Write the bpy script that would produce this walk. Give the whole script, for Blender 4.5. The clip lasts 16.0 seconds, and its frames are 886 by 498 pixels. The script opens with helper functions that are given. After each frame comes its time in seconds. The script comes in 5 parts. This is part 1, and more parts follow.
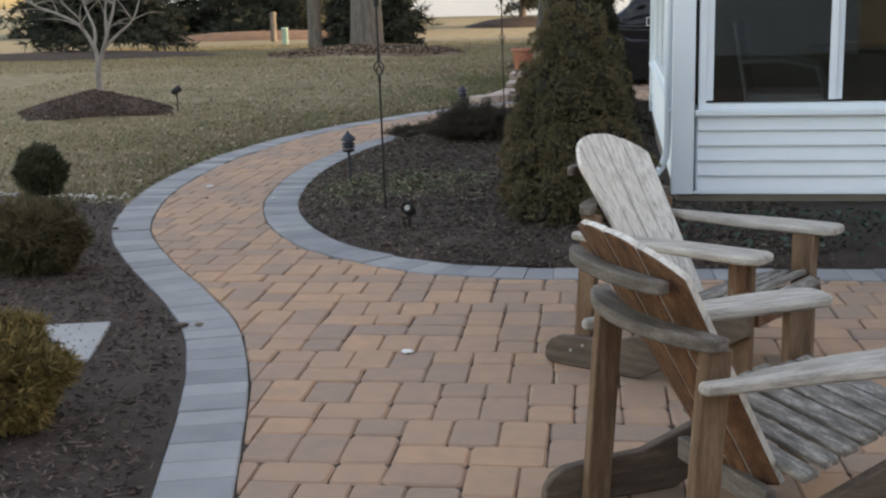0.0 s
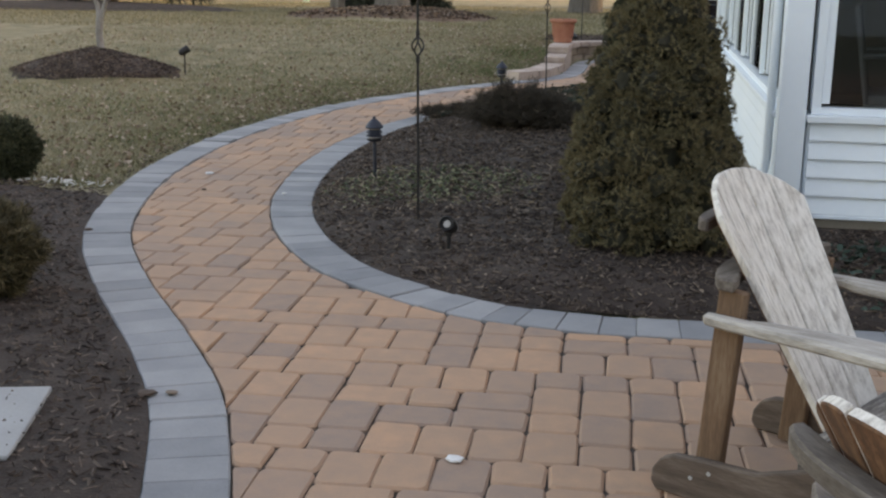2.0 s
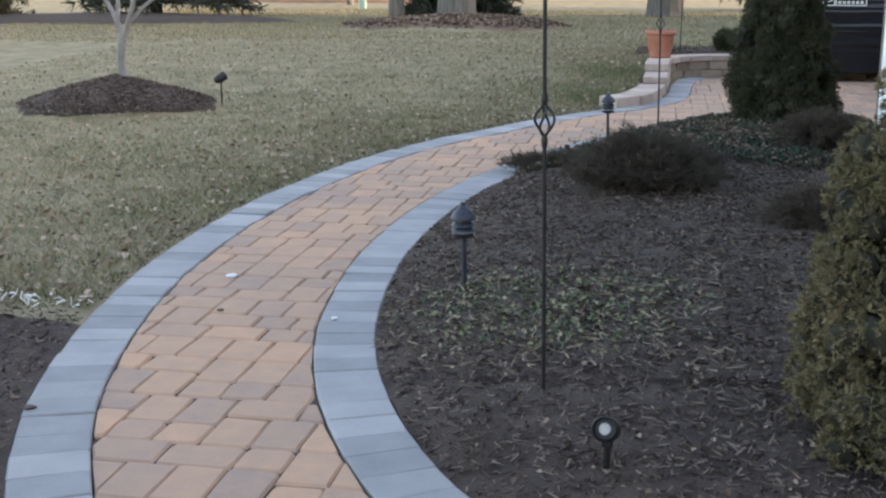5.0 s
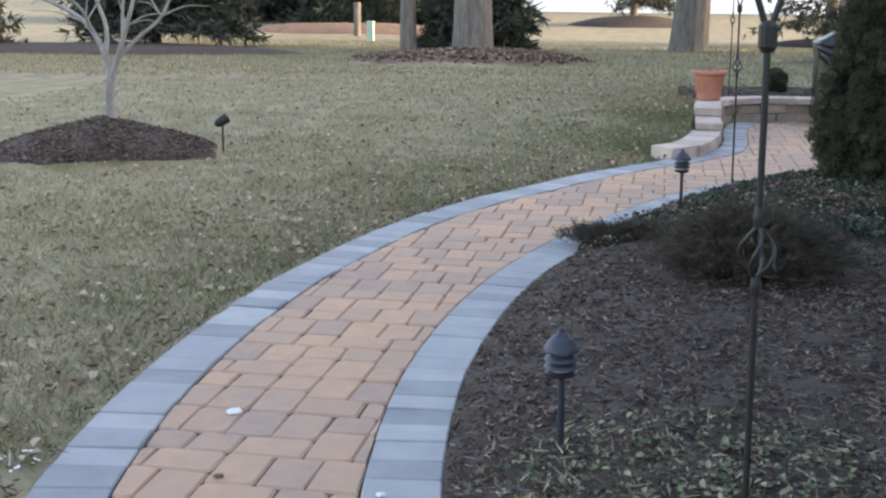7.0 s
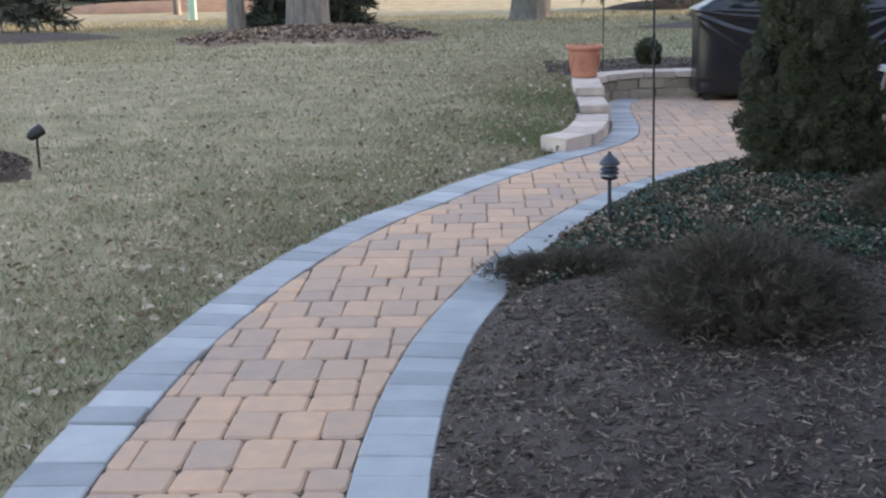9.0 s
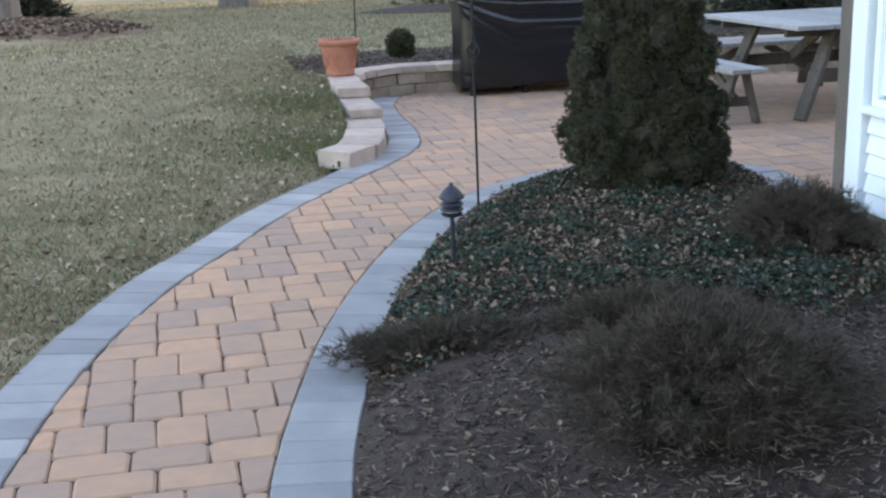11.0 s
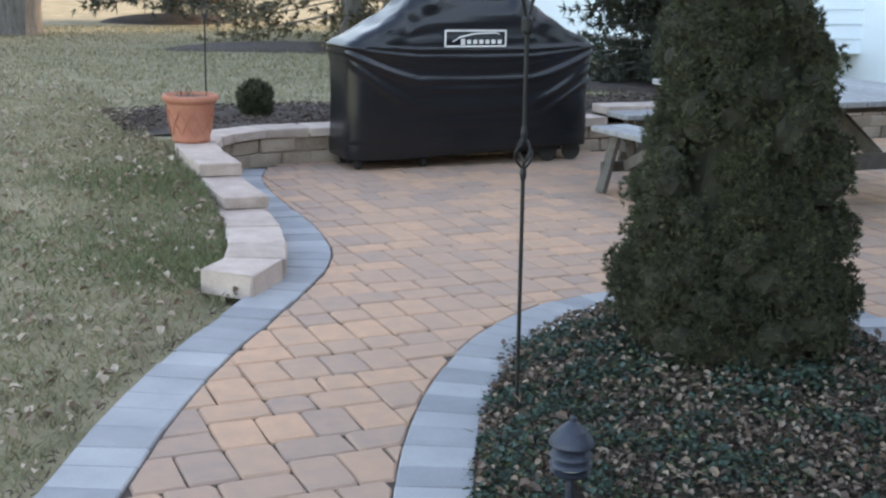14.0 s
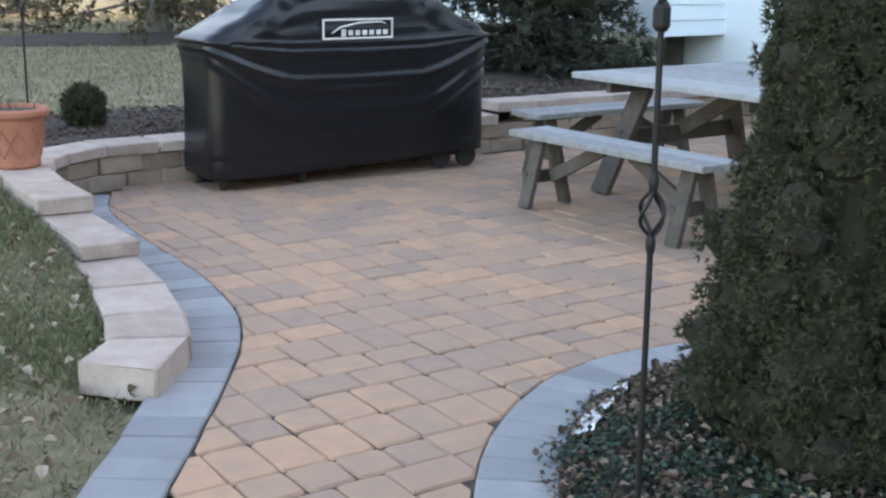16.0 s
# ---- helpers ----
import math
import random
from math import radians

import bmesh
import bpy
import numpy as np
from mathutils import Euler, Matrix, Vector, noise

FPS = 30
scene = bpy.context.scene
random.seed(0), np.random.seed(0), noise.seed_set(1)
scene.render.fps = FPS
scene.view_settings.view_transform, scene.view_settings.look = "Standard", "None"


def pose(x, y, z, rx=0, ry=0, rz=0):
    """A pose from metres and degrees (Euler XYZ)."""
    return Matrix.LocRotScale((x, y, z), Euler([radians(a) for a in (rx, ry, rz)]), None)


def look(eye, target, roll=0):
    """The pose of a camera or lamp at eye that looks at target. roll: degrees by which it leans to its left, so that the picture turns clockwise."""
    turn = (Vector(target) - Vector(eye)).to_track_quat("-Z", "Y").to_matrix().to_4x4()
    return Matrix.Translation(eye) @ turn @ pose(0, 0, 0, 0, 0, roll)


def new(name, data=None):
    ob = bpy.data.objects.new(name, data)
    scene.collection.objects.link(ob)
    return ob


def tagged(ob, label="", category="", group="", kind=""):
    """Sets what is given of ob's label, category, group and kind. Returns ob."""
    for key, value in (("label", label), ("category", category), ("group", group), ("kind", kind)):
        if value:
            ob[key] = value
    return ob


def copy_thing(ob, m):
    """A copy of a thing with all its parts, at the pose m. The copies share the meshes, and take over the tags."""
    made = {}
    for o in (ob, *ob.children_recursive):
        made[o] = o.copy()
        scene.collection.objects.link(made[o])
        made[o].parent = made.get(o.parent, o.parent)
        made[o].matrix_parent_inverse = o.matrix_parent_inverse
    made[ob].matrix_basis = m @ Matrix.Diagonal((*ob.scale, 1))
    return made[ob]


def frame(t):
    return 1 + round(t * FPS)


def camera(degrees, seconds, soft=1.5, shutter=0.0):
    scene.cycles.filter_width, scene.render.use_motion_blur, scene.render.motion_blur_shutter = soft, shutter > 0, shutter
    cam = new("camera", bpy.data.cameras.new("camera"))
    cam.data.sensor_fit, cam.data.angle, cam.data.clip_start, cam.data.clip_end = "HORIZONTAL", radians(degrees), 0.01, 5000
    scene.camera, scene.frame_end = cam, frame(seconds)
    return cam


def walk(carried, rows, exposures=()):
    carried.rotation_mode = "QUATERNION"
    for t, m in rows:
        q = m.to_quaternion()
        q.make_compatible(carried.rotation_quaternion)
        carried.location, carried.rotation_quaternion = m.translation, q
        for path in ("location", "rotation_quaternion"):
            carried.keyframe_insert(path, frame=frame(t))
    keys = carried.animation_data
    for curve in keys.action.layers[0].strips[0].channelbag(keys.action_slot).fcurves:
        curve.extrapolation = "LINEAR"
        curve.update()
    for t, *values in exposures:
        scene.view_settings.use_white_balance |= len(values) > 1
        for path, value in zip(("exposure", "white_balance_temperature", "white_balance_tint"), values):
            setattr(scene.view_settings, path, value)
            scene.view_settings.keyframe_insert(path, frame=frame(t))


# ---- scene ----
cam = camera(40.0, 16.0, soft=2.3)
PATH = [
    (0, (1.384, -0.814, 1.322), (1.155, 1.131, 0.918), -1.3),
    (0.5, (1.298, -0.448, 1.33), (1.037, 1.488, 0.902), -0.8),
    (1, (1.195, -0.14, 1.309), (0.98, 1.796, 0.857), -0.2),
    (1.5, (1.116, 0.161, 1.33), (0.966, 2.099, 0.859), -1.0),
    (1.8, (1.107, 0.39, 1.319), (0.883, 2.308, 0.801), -0.1),
    (2, (1.073, 0.519, 1.335), (0.825, 2.449, 0.871), 1.0),
    (2.5, (1.007, 0.89, 1.319), (0.74, 2.814, 0.844), 1.2),
    (3, (0.907, 1.222, 1.355), (0.673, 3.143, 0.85), -1.3),
    (3.5, (0.856, 1.6, 1.361), (0.578, 3.535, 0.94), 2.7),
    (3.7, (0.834, 1.746, 1.365), (0.529, 3.665, 0.892), 2.1),
    (5.8, (0.269, 3.214, 1.4), (-0.017, 5.14, 0.94), -1.9),
    (6, (0.212, 3.313, 1.394), (-0.024, 5.24, 0.917), -1.4),
    (6.5, (0.124, 3.777, 1.407), (-0.254, 5.701, 1.009), -1.0),
    (7, (0.005, 4.123, 1.383), (-0.336, 6.049, 0.965), 0.5),
    (7.5, (-0.135, 4.46, 1.399), (-0.408, 6.387, 0.941), 0.4),
    (8, (-0.211, 4.897, 1.405), (-0.554, 6.829, 1.02), 1.4),
    (8.5, (-0.349, 5.224, 1.37), (-0.608, 7.163, 0.955), 1.1),
    (9, (-0.496, 5.488, 1.431), (-0.563, 7.431, 0.962), -1.3),
    (9.5, (-0.612, 5.864, 1.431), (-0.611, 7.819, 1.01), -0.5),
    (10, (-0.715, 6.216, 1.438), (-0.614, 8.165, 1.001), -1.5),
    (10.2, (-0.769, 6.301, 1.444), (-0.523, 8.228, 0.967), -2.3),
    (12.3, (-1.092, 7.996, 1.49), (-0.602, 9.864, 0.973), -0.8),
    (12.5, (-1.095, 8.18, 1.478), (-0.597, 10.052, 0.98), 0.4),
    (13, (-1.138, 8.569, 1.416), (-0.502, 10.406, 0.945), 1.5),
    (13.5, (-1.129, 9.001, 1.414), (-0.419, 10.8, 0.905), 0.5),
    (14, (-1.188, 9.377, 1.448), (-0.403, 11.158, 0.989), 1.3),
    (14.5, (-1.201, 9.775, 1.411), (-0.326, 11.516, 0.958), 1.0),
    (15, (-1.248, 10.15, 1.411), (-0.29, 11.845, 0.953), 0.6),
    (15.5, (-1.174, 10.558, 1.375), (-0.217, 12.26, 0.943), 1.5),
    (16, (-1.152, 10.901, 1.391), (-0.069, 12.512, 0.913), 0.8),
]
walk(cam, [(t, look(e, g, r)) for t, e, g, r in PATH], exposures=[(0.0, 2.36, 8750, 22), (1.5, 2.36, 8800, 22), (2.5, 2.40, 9050, 24), (3.5, 2.61, 7800, 18), (6.0, 2.98, 7450, 21), (8.0, 3.0, 7150, 21), (12.5, 3.06, 7400, 20), (14.5, 3.11, 7350, 19), (16.0, 3.07, 7300, 19)])

# ---------------------------------------------------------------- world and sun
SUN_EL, SUN_AZ = 11.0, 86.0            # degrees; azimuth clockwise from +y
world = bpy.data.worlds.new("sky")
scene.world = world
world.use_nodes = True
wn = world.node_tree.nodes
sky = wn.new("ShaderNodeTexSky")
sky.sky_type, sky.sun_disc = "NISHITA", False
sky.sun_elevation, sky.sun_rotation = radians(SUN_EL), radians(SUN_AZ)
sky.air_density, sky.dust_density = 1.0, 2.0
wn["Background"].inputs["Strength"].default_value = 0.15
world.node_tree.links.new(sky.outputs[0], wn["Background"].inputs["Color"])
sun_data = bpy.data.lights.new("sun", "SUN")
sun_data.energy, sun_data.angle, sun_data.color = 1.0, radians(3.0), (1.0, 0.92, 0.80)
sun = new("sun", sun_data)
sd = Vector((math.sin(radians(SUN_AZ)) * math.cos(radians(SUN_EL)), math.cos(radians(SUN_AZ)) * math.cos(radians(SUN_EL)), math.sin(radians(SUN_EL))))
sun.matrix_world = look(sd * 60, (0, 0, 0))


# ---------------------------------------------------------------- materials
def nodes_of(name):
    m = bpy.data.materials.new(name)
    m.use_nodes = True
    nt = m.node_tree
    return m, nt, nt.nodes["Principled BSDF"]


def mat(name, cols, scale=8.0, rough=0.8, metal=0.0, bump=0.3, fine=60.0, stretch=(1, 1, 1), rand=0.0, tint=None, spec=0.5, dist=0.004, coords="Object"):
    """Noise between the colours at two scales; rand: share of the choice made piece by piece."""
    m, nt, b = nodes_of(name)
    N, L = nt.nodes.new, nt.links.new
    tc, mp = N("ShaderNodeTexCoord"), N("ShaderNodeMapping")
    mp.inputs["Scale"].default_value = stretch
    if coords == "World":
        L(N("ShaderNodeNewGeometry").outputs["Position"], mp.inputs[0])
    else:
        L(tc.outputs["Object"], mp.inputs[0])
    n1, n2 = N("ShaderNodeTexNoise"), N("ShaderNodeTexNoise")
    for n, sc, d in ((n1, scale, 6), (n2, fine, 3)):
        n.inputs["Scale"].default_value, n.inputs["Detail"].default_value = sc, d
        L(mp.outputs[0], n.inputs["Vector"])
    mix = N("ShaderNodeMath")
    mix.operation = "MULTIPLY_ADD"
    mix.inputs[1].default_value = 0.45
    L(n2.outputs[0], mix.inputs[0])
    half = N("ShaderNodeMath")
    half.operation = "MULTIPLY_ADD"
    half.inputs[1].default_value, half.inputs[2].default_value = 0.9, -0.18
    L(n1.outputs[0], half.inputs[0])
    L(half.outputs[0], mix.inputs[2])
    value = mix.outputs[0]
    if rand:
        oi, ge = N("ShaderNodeObjectInfo"), N("ShaderNodeNewGeometry")
        add = N("ShaderNodeMath")
        L(oi.outputs["Random"], add.inputs[0])
        L(ge.outputs["Random Per Island"], add.inputs[1])
        fr = N("ShaderNodeMath")
        fr.operation = "FRACT"
        L(add.outputs[0], fr.inputs[0])
        mx = N("ShaderNodeMix")
        mx.inputs[0].default_value = rand
        L(value, mx.inputs[2])
        L(fr.outputs[0], mx.inputs[3])
        value = mx.outputs[0]
    ramp = N("ShaderNodeValToRGB")
    el = ramp.color_ramp.elements
    for k, c in enumerate(cols):
        pos = 0.2 + 0.6 * k / max(1, len(cols) - 1)
        e = el[k] if k < 2 else el.new(pos)
        e.position, e.color = pos, (*c, 1)
    L(value, ramp.inputs[0])
    L(ramp.outputs[0], b.inputs["Base Color"])
    b.inputs["Roughness"].default_value, b.inputs["Metallic"].default_value = rough, metal
    b.inputs["Specular IOR Level"].default_value = spec
    if bump:
        bp = N("ShaderNodeBump")
        bp.inputs["Strength"].default_value, bp.inputs["Distance"].default_value = bump, dist
        L(mix.outputs[0], bp.inputs["Height"])
        L(bp.outputs[0], b.inputs["Normal"])
    return m


M_PAVER = mat("paver_clay", [(0.265, 0.19, 0.152), (0.33, 0.218, 0.158), (0.385, 0.24, 0.16), (0.475, 0.276, 0.17)], 13, 0.9, 0, 0.7, 150, rand=0.42, dist=0.004, coords="World")
M_BORDER = mat("paver_grey", [(0.175, 0.181, 0.191), (0.24, 0.244, 0.251), (0.32, 0.32, 0.322)], 6, 0.88, 0, 0.6, 140, rand=0.42, dist=0.003, coords="World")
M_SAND = mat("joint_sand", [(0.035, 0.026, 0.021), (0.08, 0.06, 0.047)], 18, 0.95, 0, 0.5)
M_LAWN = mat("dormant_lawn", [(0.065, 0.061, 0.032), (0.142, 0.126, 0.067), (0.208, 0.175, 0.104), (0.285, 0.236, 0.152)], 3.2, 0.95, 0, 0.9, 28, dist=0.03, coords="World")
M_GRASS = mat("grass_blade", [(0.07, 0.069, 0.034), (0.155, 0.142, 0.073), (0.235, 0.202, 0.116), (0.345, 0.285, 0.188)], 4.5, 0.85, 0, 0, 17, rand=0.42, coords="World")
M_GREEN = mat("green_grass_blade", [(0.05, 0.07, 0.027), (0.105, 0.125, 0.05), (0.20, 0.195, 0.095)], 5, 0.85, 0, 0, 17, rand=0.42, coords="World")
M_MULCH = mat("bark_mulch", [(0.018, 0.0115, 0.0085), (0.037, 0.024, 0.018), (0.062, 0.042, 0.032)], 9, 0.95, 0, 1.0, 75, dist=0.02, coords="World")
M_WEED = mat("weed_leaf", [(0.038, 0.055, 0.024), (0.09, 0.11, 0.05), (0.22, 0.21, 0.12)], 6, 0.7, 0, 0, 60, rand=0.8)
M_CHIP = mat("bark_chip", [(0.02, 0.012, 0.009), (0.055, 0.036, 0.027), (0.155, 0.118, 0.095)], 10, 0.95, 0, 0, 50, rand=0.85)
M_LEAF = mat("dead_leaf", [(0.045, 0.027, 0.018), (0.105, 0.066, 0.045), (0.24, 0.18, 0.135)], 10, 0.75, 0, 0, 60, rand=0.8)
M_LAWNLEAF = mat("pale_dry_leaf", [(0.13, 0.085, 0.054), (0.23, 0.17, 0.118), (0.37, 0.30, 0.23)], 10, 0.75, 0, 0, 60, rand=0.8)
M_IVY = mat("ivy_leaf", [(0.012, 0.022, 0.014), (0.026, 0.048, 0.034), (0.05, 0.082, 0.066)], 3, 0.68, 0, 0, 30, rand=0.6, spec=0.3, coords="World")
M_VINCA = mat("olive_vine_leaf", [(0.018, 0.024, 0.010), (0.042, 0.052, 0.022), (0.085, 0.092, 0.045)], 4, 0.7, 0, 0, 30, rand=0.6, spec=0.3, coords="World")
M_VINE = mat("brown_vine_stem", [(0.022, 0.014, 0.010), (0.06, 0.04, 0.028), (0.11, 0.08, 0.058)], 6, 0.9, 0, 0, 40, rand=0.7, coords="World")
M_NEEDLE = mat("spruce_needle", [(0.06, 0.056, 0.028), (0.14, 0.118, 0.058), (0.24, 0.178, 0.09)], 3.2, 0.75, 0, 0, 40, rand=0.45, coords="World")
M_NEEDLE2 = mat("dark_spruce_needle", [(0.013, 0.018, 0.008), (0.037, 0.044, 0.019), (0.086, 0.085, 0.038)], 6, 0.75, 0, 0, 40, rand=0.45, coords="World")
M_JUNIPER = mat("juniper_twig", [(0.028, 0.021, 0.015), (0.05, 0.04, 0.027), (0.095, 0.07, 0.052)], 5, 0.8, 0, 0, 40, rand=0.5, coords="World")
M_GOLD = mat("golden_cypress", [(0.06, 0.048, 0.016), (0.17, 0.122, 0.036), (0.29, 0.195, 0.065)], 4, 0.75, 0, 0, 40, rand=0.5, coords="World")
M_OLIVE = mat("olive_cypress", [(0.035, 0.03, 0.013), (0.075, 0.06, 0.025), (0.14, 0.105, 0.05)], 4, 0.75, 0, 0, 40, rand=0.5, coords="World")
M_PINE = mat("pine_needle", [(0.015, 0.02, 0.013), (0.03, 0.038, 0.024), (0.05, 0.055, 0.035)], 2, 0.8, 0, 0, 20, rand=0.5)
# Near-black colour standing in for the shade deep between the needles.
M_CORE = mat("painted_crown_shade", [(0.014, 0.014, 0.008), (0.03, 0.027, 0.014)], 8, 0.95, 0, 0.4)
M_BARK = mat("grey_bark", [(0.06, 0.052, 0.045), (0.13, 0.115, 0.10), (0.20, 0.18, 0.16)], 5, 0.95, 0, 0.9, 40, stretch=(3, 3, 0.6), dist=0.02)
M_PALEBARK = mat("pale_smooth_bark", [(0.13, 0.12, 0.11), (0.21, 0.195, 0.18), (0.30, 0.28, 0.26)], 7, 0.85, 0, 0.4, 40, stretch=(2, 2, 0.7))
M_WHITE = mat("white_vinyl", [(0.76, 0.83, 0.88), (0.82, 0.88, 0.92)], 2, 0.45, 0, 0.08, 30)
M_FARWHITE = mat("white_siding", [(0.80, 0.85, 0.90), (0.86, 0.90, 0.94)], 1, 0.6, 0, 0.05, 10)
M_FOUND = mat("tan_foundation", [(0.16, 0.135, 0.105), (0.23, 0.195, 0.155)], 6, 0.9, 0, 0.5, 80)
M_BLOCK = mat("wall_block", [(0.155, 0.112, 0.082), (0.28, 0.212, 0.158), (0.38, 0.298, 0.23)], 6, 0.92, 0, 0.9, 50, rand=0.3, dist=0.012)
M_CAP = mat("wall_cap", [(0.27, 0.205, 0.17), (0.38, 0.30, 0.255), (0.48, 0.39, 0.335)], 9, 0.92, 0, 0.9, 80, rand=0.25, dist=0.006)
M_TERRA = mat("terracotta", [(0.28, 0.10, 0.06), (0.37, 0.14, 0.085), (0.43, 0.20, 0.13)], 7, 0.75, 0, 0.25, 60)
M_SOIL = mat("pot_soil", [(0.03, 0.02, 0.015), (0.09, 0.06, 0.04)], 30, 0.95, 0, 1.0, 90, dist=0.01)
M_VINYL = mat("black_vinyl_cover", [(0.004, 0.0045, 0.006), (0.008, 0.009, 0.012)], 4, 0.27, 0, 0.15, 30, spec=0.5, dist=0.01)
M_BLACK = mat("black_metal", [(0.010, 0.010, 0.011), (0.022, 0.021, 0.021)], 20, 0.5, 0.4, 0.2, 90, dist=0.001)
M_LAMP = mat("dark_bronze", [(0.018, 0.022, 0.035), (0.035, 0.04, 0.055)], 20, 0.5, 0.3, 0.1, 90, dist=0.001)
M_LENS = mat("frosted_lens", [(0.30, 0.29, 0.27), (0.42, 0.40, 0.38)], 10, 0.35, 0, 0)
M_RUBBER = mat("black_rubber", [(0.012, 0.012, 0.012), (0.025, 0.025, 0.025)], 20, 0.7, 0, 0.2)
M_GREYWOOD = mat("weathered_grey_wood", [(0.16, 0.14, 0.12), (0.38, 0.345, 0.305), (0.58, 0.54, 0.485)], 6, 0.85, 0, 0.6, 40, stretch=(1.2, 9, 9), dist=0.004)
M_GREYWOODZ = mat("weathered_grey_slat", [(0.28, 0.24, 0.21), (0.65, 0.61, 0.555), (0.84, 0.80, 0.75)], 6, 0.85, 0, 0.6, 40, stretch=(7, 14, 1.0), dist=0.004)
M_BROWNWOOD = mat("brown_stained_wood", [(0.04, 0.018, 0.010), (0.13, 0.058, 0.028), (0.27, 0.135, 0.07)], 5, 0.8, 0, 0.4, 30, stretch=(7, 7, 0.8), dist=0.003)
M_RAILWOOD = mat("dark_weathered_wood", [(0.055, 0.042, 0.034), (0.12, 0.097, 0.08), (0.235, 0.20, 0.172)], 6, 0.85, 0, 0.6, 40, stretch=(8, 1.2, 8), dist=0.004)
M_SKIDWOOD = mat("brown_grey_runner_wood", [(0.045, 0.03, 0.022), (0.10, 0.07, 0.052), (0.18, 0.135, 0.105)], 5, 0.85, 0, 0.5, 35, stretch=(1.0, 8, 8), dist=0.003)
M_SEATWOOD = mat("streaked_seat_wood", [(0.05, 0.042, 0.036), (0.19, 0.17, 0.15), (0.52, 0.485, 0.44)], 7, 0.85, 0, 0.6, 40, stretch=(9, 1.6, 9), dist=0.004)
M_POSTWOOD = mat("faded_post_wood", [(0.065, 0.034, 0.02), (0.155, 0.088, 0.05), (0.26, 0.175, 0.115)], 5, 0.85, 0, 0.5, 35, stretch=(9, 9, 0.9), dist=0.003)
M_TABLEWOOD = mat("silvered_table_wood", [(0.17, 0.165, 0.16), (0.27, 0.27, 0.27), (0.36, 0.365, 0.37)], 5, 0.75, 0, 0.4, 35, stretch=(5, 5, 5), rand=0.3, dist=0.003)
# Grey-brown wood, darkened to carry the shade under table and benches in its colour.
M_TABLELEG = mat("grey_brown_leg_wood_shaded", [(0.04, 0.033, 0.028), (0.085, 0.072, 0.06), (0.13, 0.115, 0.10)], 5, 0.85, 0, 0.4, 35)
M_CONCRETE = mat("pale_concrete", [(0.26, 0.265, 0.265), (0.34, 0.345, 0.345)], 5, 0.9, 0, 0.3, 90)
M_PALE = mat("pale_stone_chip", [(0.5, 0.49, 0.47), (0.72, 0.71, 0.69)], 10, 0.8, 0, 0.2, rand=0.5)
M_REDMULCH = mat("leafy_bark_litter", [(0.06, 0.038, 0.026), (0.125, 0.08, 0.055), (0.19, 0.13, 0.09)], 3, 0.95, 0, 0.8, 20, dist=0.05)
M_RUST = mat("rusty_leaf_litter", [(0.075, 0.045, 0.03), (0.13, 0.075, 0.045), (0.20, 0.11, 0.06)], 3, 0.95, 0, 0.8, 20, dist=0.05)
M_PALEGREEN = mat("pale_green_plastic", [(0.32, 0.48, 0.38), (0.42, 0.58, 0.47)], 5, 0.5, 0, 0)
M_FOIL = mat("shiny_edging", [(0.66, 0.69, 0.73), (0.86, 0.88, 0.90)], 15, 0.3, 0.5, 0.5, 40, dist=0.01)
M_ROOF = mat("shingle_grey", [(0.06, 0.06, 0.06), (0.11, 0.105, 0.10)], 4, 0.9, 0, 0.4, 40)
M_INSIDE = mat("room_wall", [(0.10, 0.085, 0.075), (0.17, 0.145, 0.125)], 3, 0.9, 0, 0)
M_INFLOOR = mat("room_floor", [(0.10, 0.06, 0.04), (0.16, 0.10, 0.065)], 4, 0.5, 0, 0.1)
M_ALLOY = mat("dull_grey_alloy", [(0.16, 0.155, 0.15), (0.26, 0.25, 0.24)], 12, 0.5, 0.3, 0.1)
M_CUSHION = mat("grey_cushion", [(0.32, 0.31, 0.30), (0.42, 0.41, 0.39)], 12, 0.9, 0, 0.3)


def glass_material():
    m, nt, b = nodes_of("window_glass")
    nt.nodes.remove(b)
    N, L = nt.nodes.new, nt.links.new
    tr, gl, fr, mx = N("ShaderNodeBsdfTransparent"), N("ShaderNodeBsdfGlossy"), N("ShaderNodeFresnel"), N("ShaderNodeMixShader")
    tr.inputs[0].default_value, gl.inputs["Roughness"].default_value = (0.62, 0.66, 0.68, 1), 0.02
    fr.inputs[0].default_value = 1.52
    L(fr.outputs[0], mx.inputs[0])
    L(tr.outputs[0], mx.inputs[1])
    L(gl.outputs[0], mx.inputs[2])
    L(mx.outputs[0], nt.nodes["Material Output"].inputs[0])
    return m


M_GLASS = glass_material()


# ---------------------------------------------------------------- builders
def thing(name, at, turn=0.0, label="", category="", group="", kind=""):
    ob = new(name)
    ob.empty_display_size = 0.1
    ob.matrix_world = pose(*at, 0, 0, turn)
    return tagged(ob, label, category, group, kind)


def part(name, bm, material, parent=None, label=""):
    me = bpy.data.meshes.new(name)
    bm.to_mesh(me)
    bm.free()
    for m in material if isinstance(material, (list, tuple)) else [material]:
        me.materials.append(m)
    ob = new(name, me)
    ob.parent = parent
    if label:
        ob["label"] = label
    return ob


def part_np(name, verts, faces, material, parent=None, label="", smooth=False):
    me = bpy.data.meshes.new(name)
    me.from_pydata(np.asarray(verts).tolist(), [], faces if isinstance(faces, list) else faces.tolist())
    me.materials.append(material)
    if smooth:
        me.shade_smooth()
    ob = new(name, me)
    ob.parent = parent
    if label:
        ob["label"] = label
    return ob


def smooth(ob):
    ob.data.shade_smooth()
    return ob


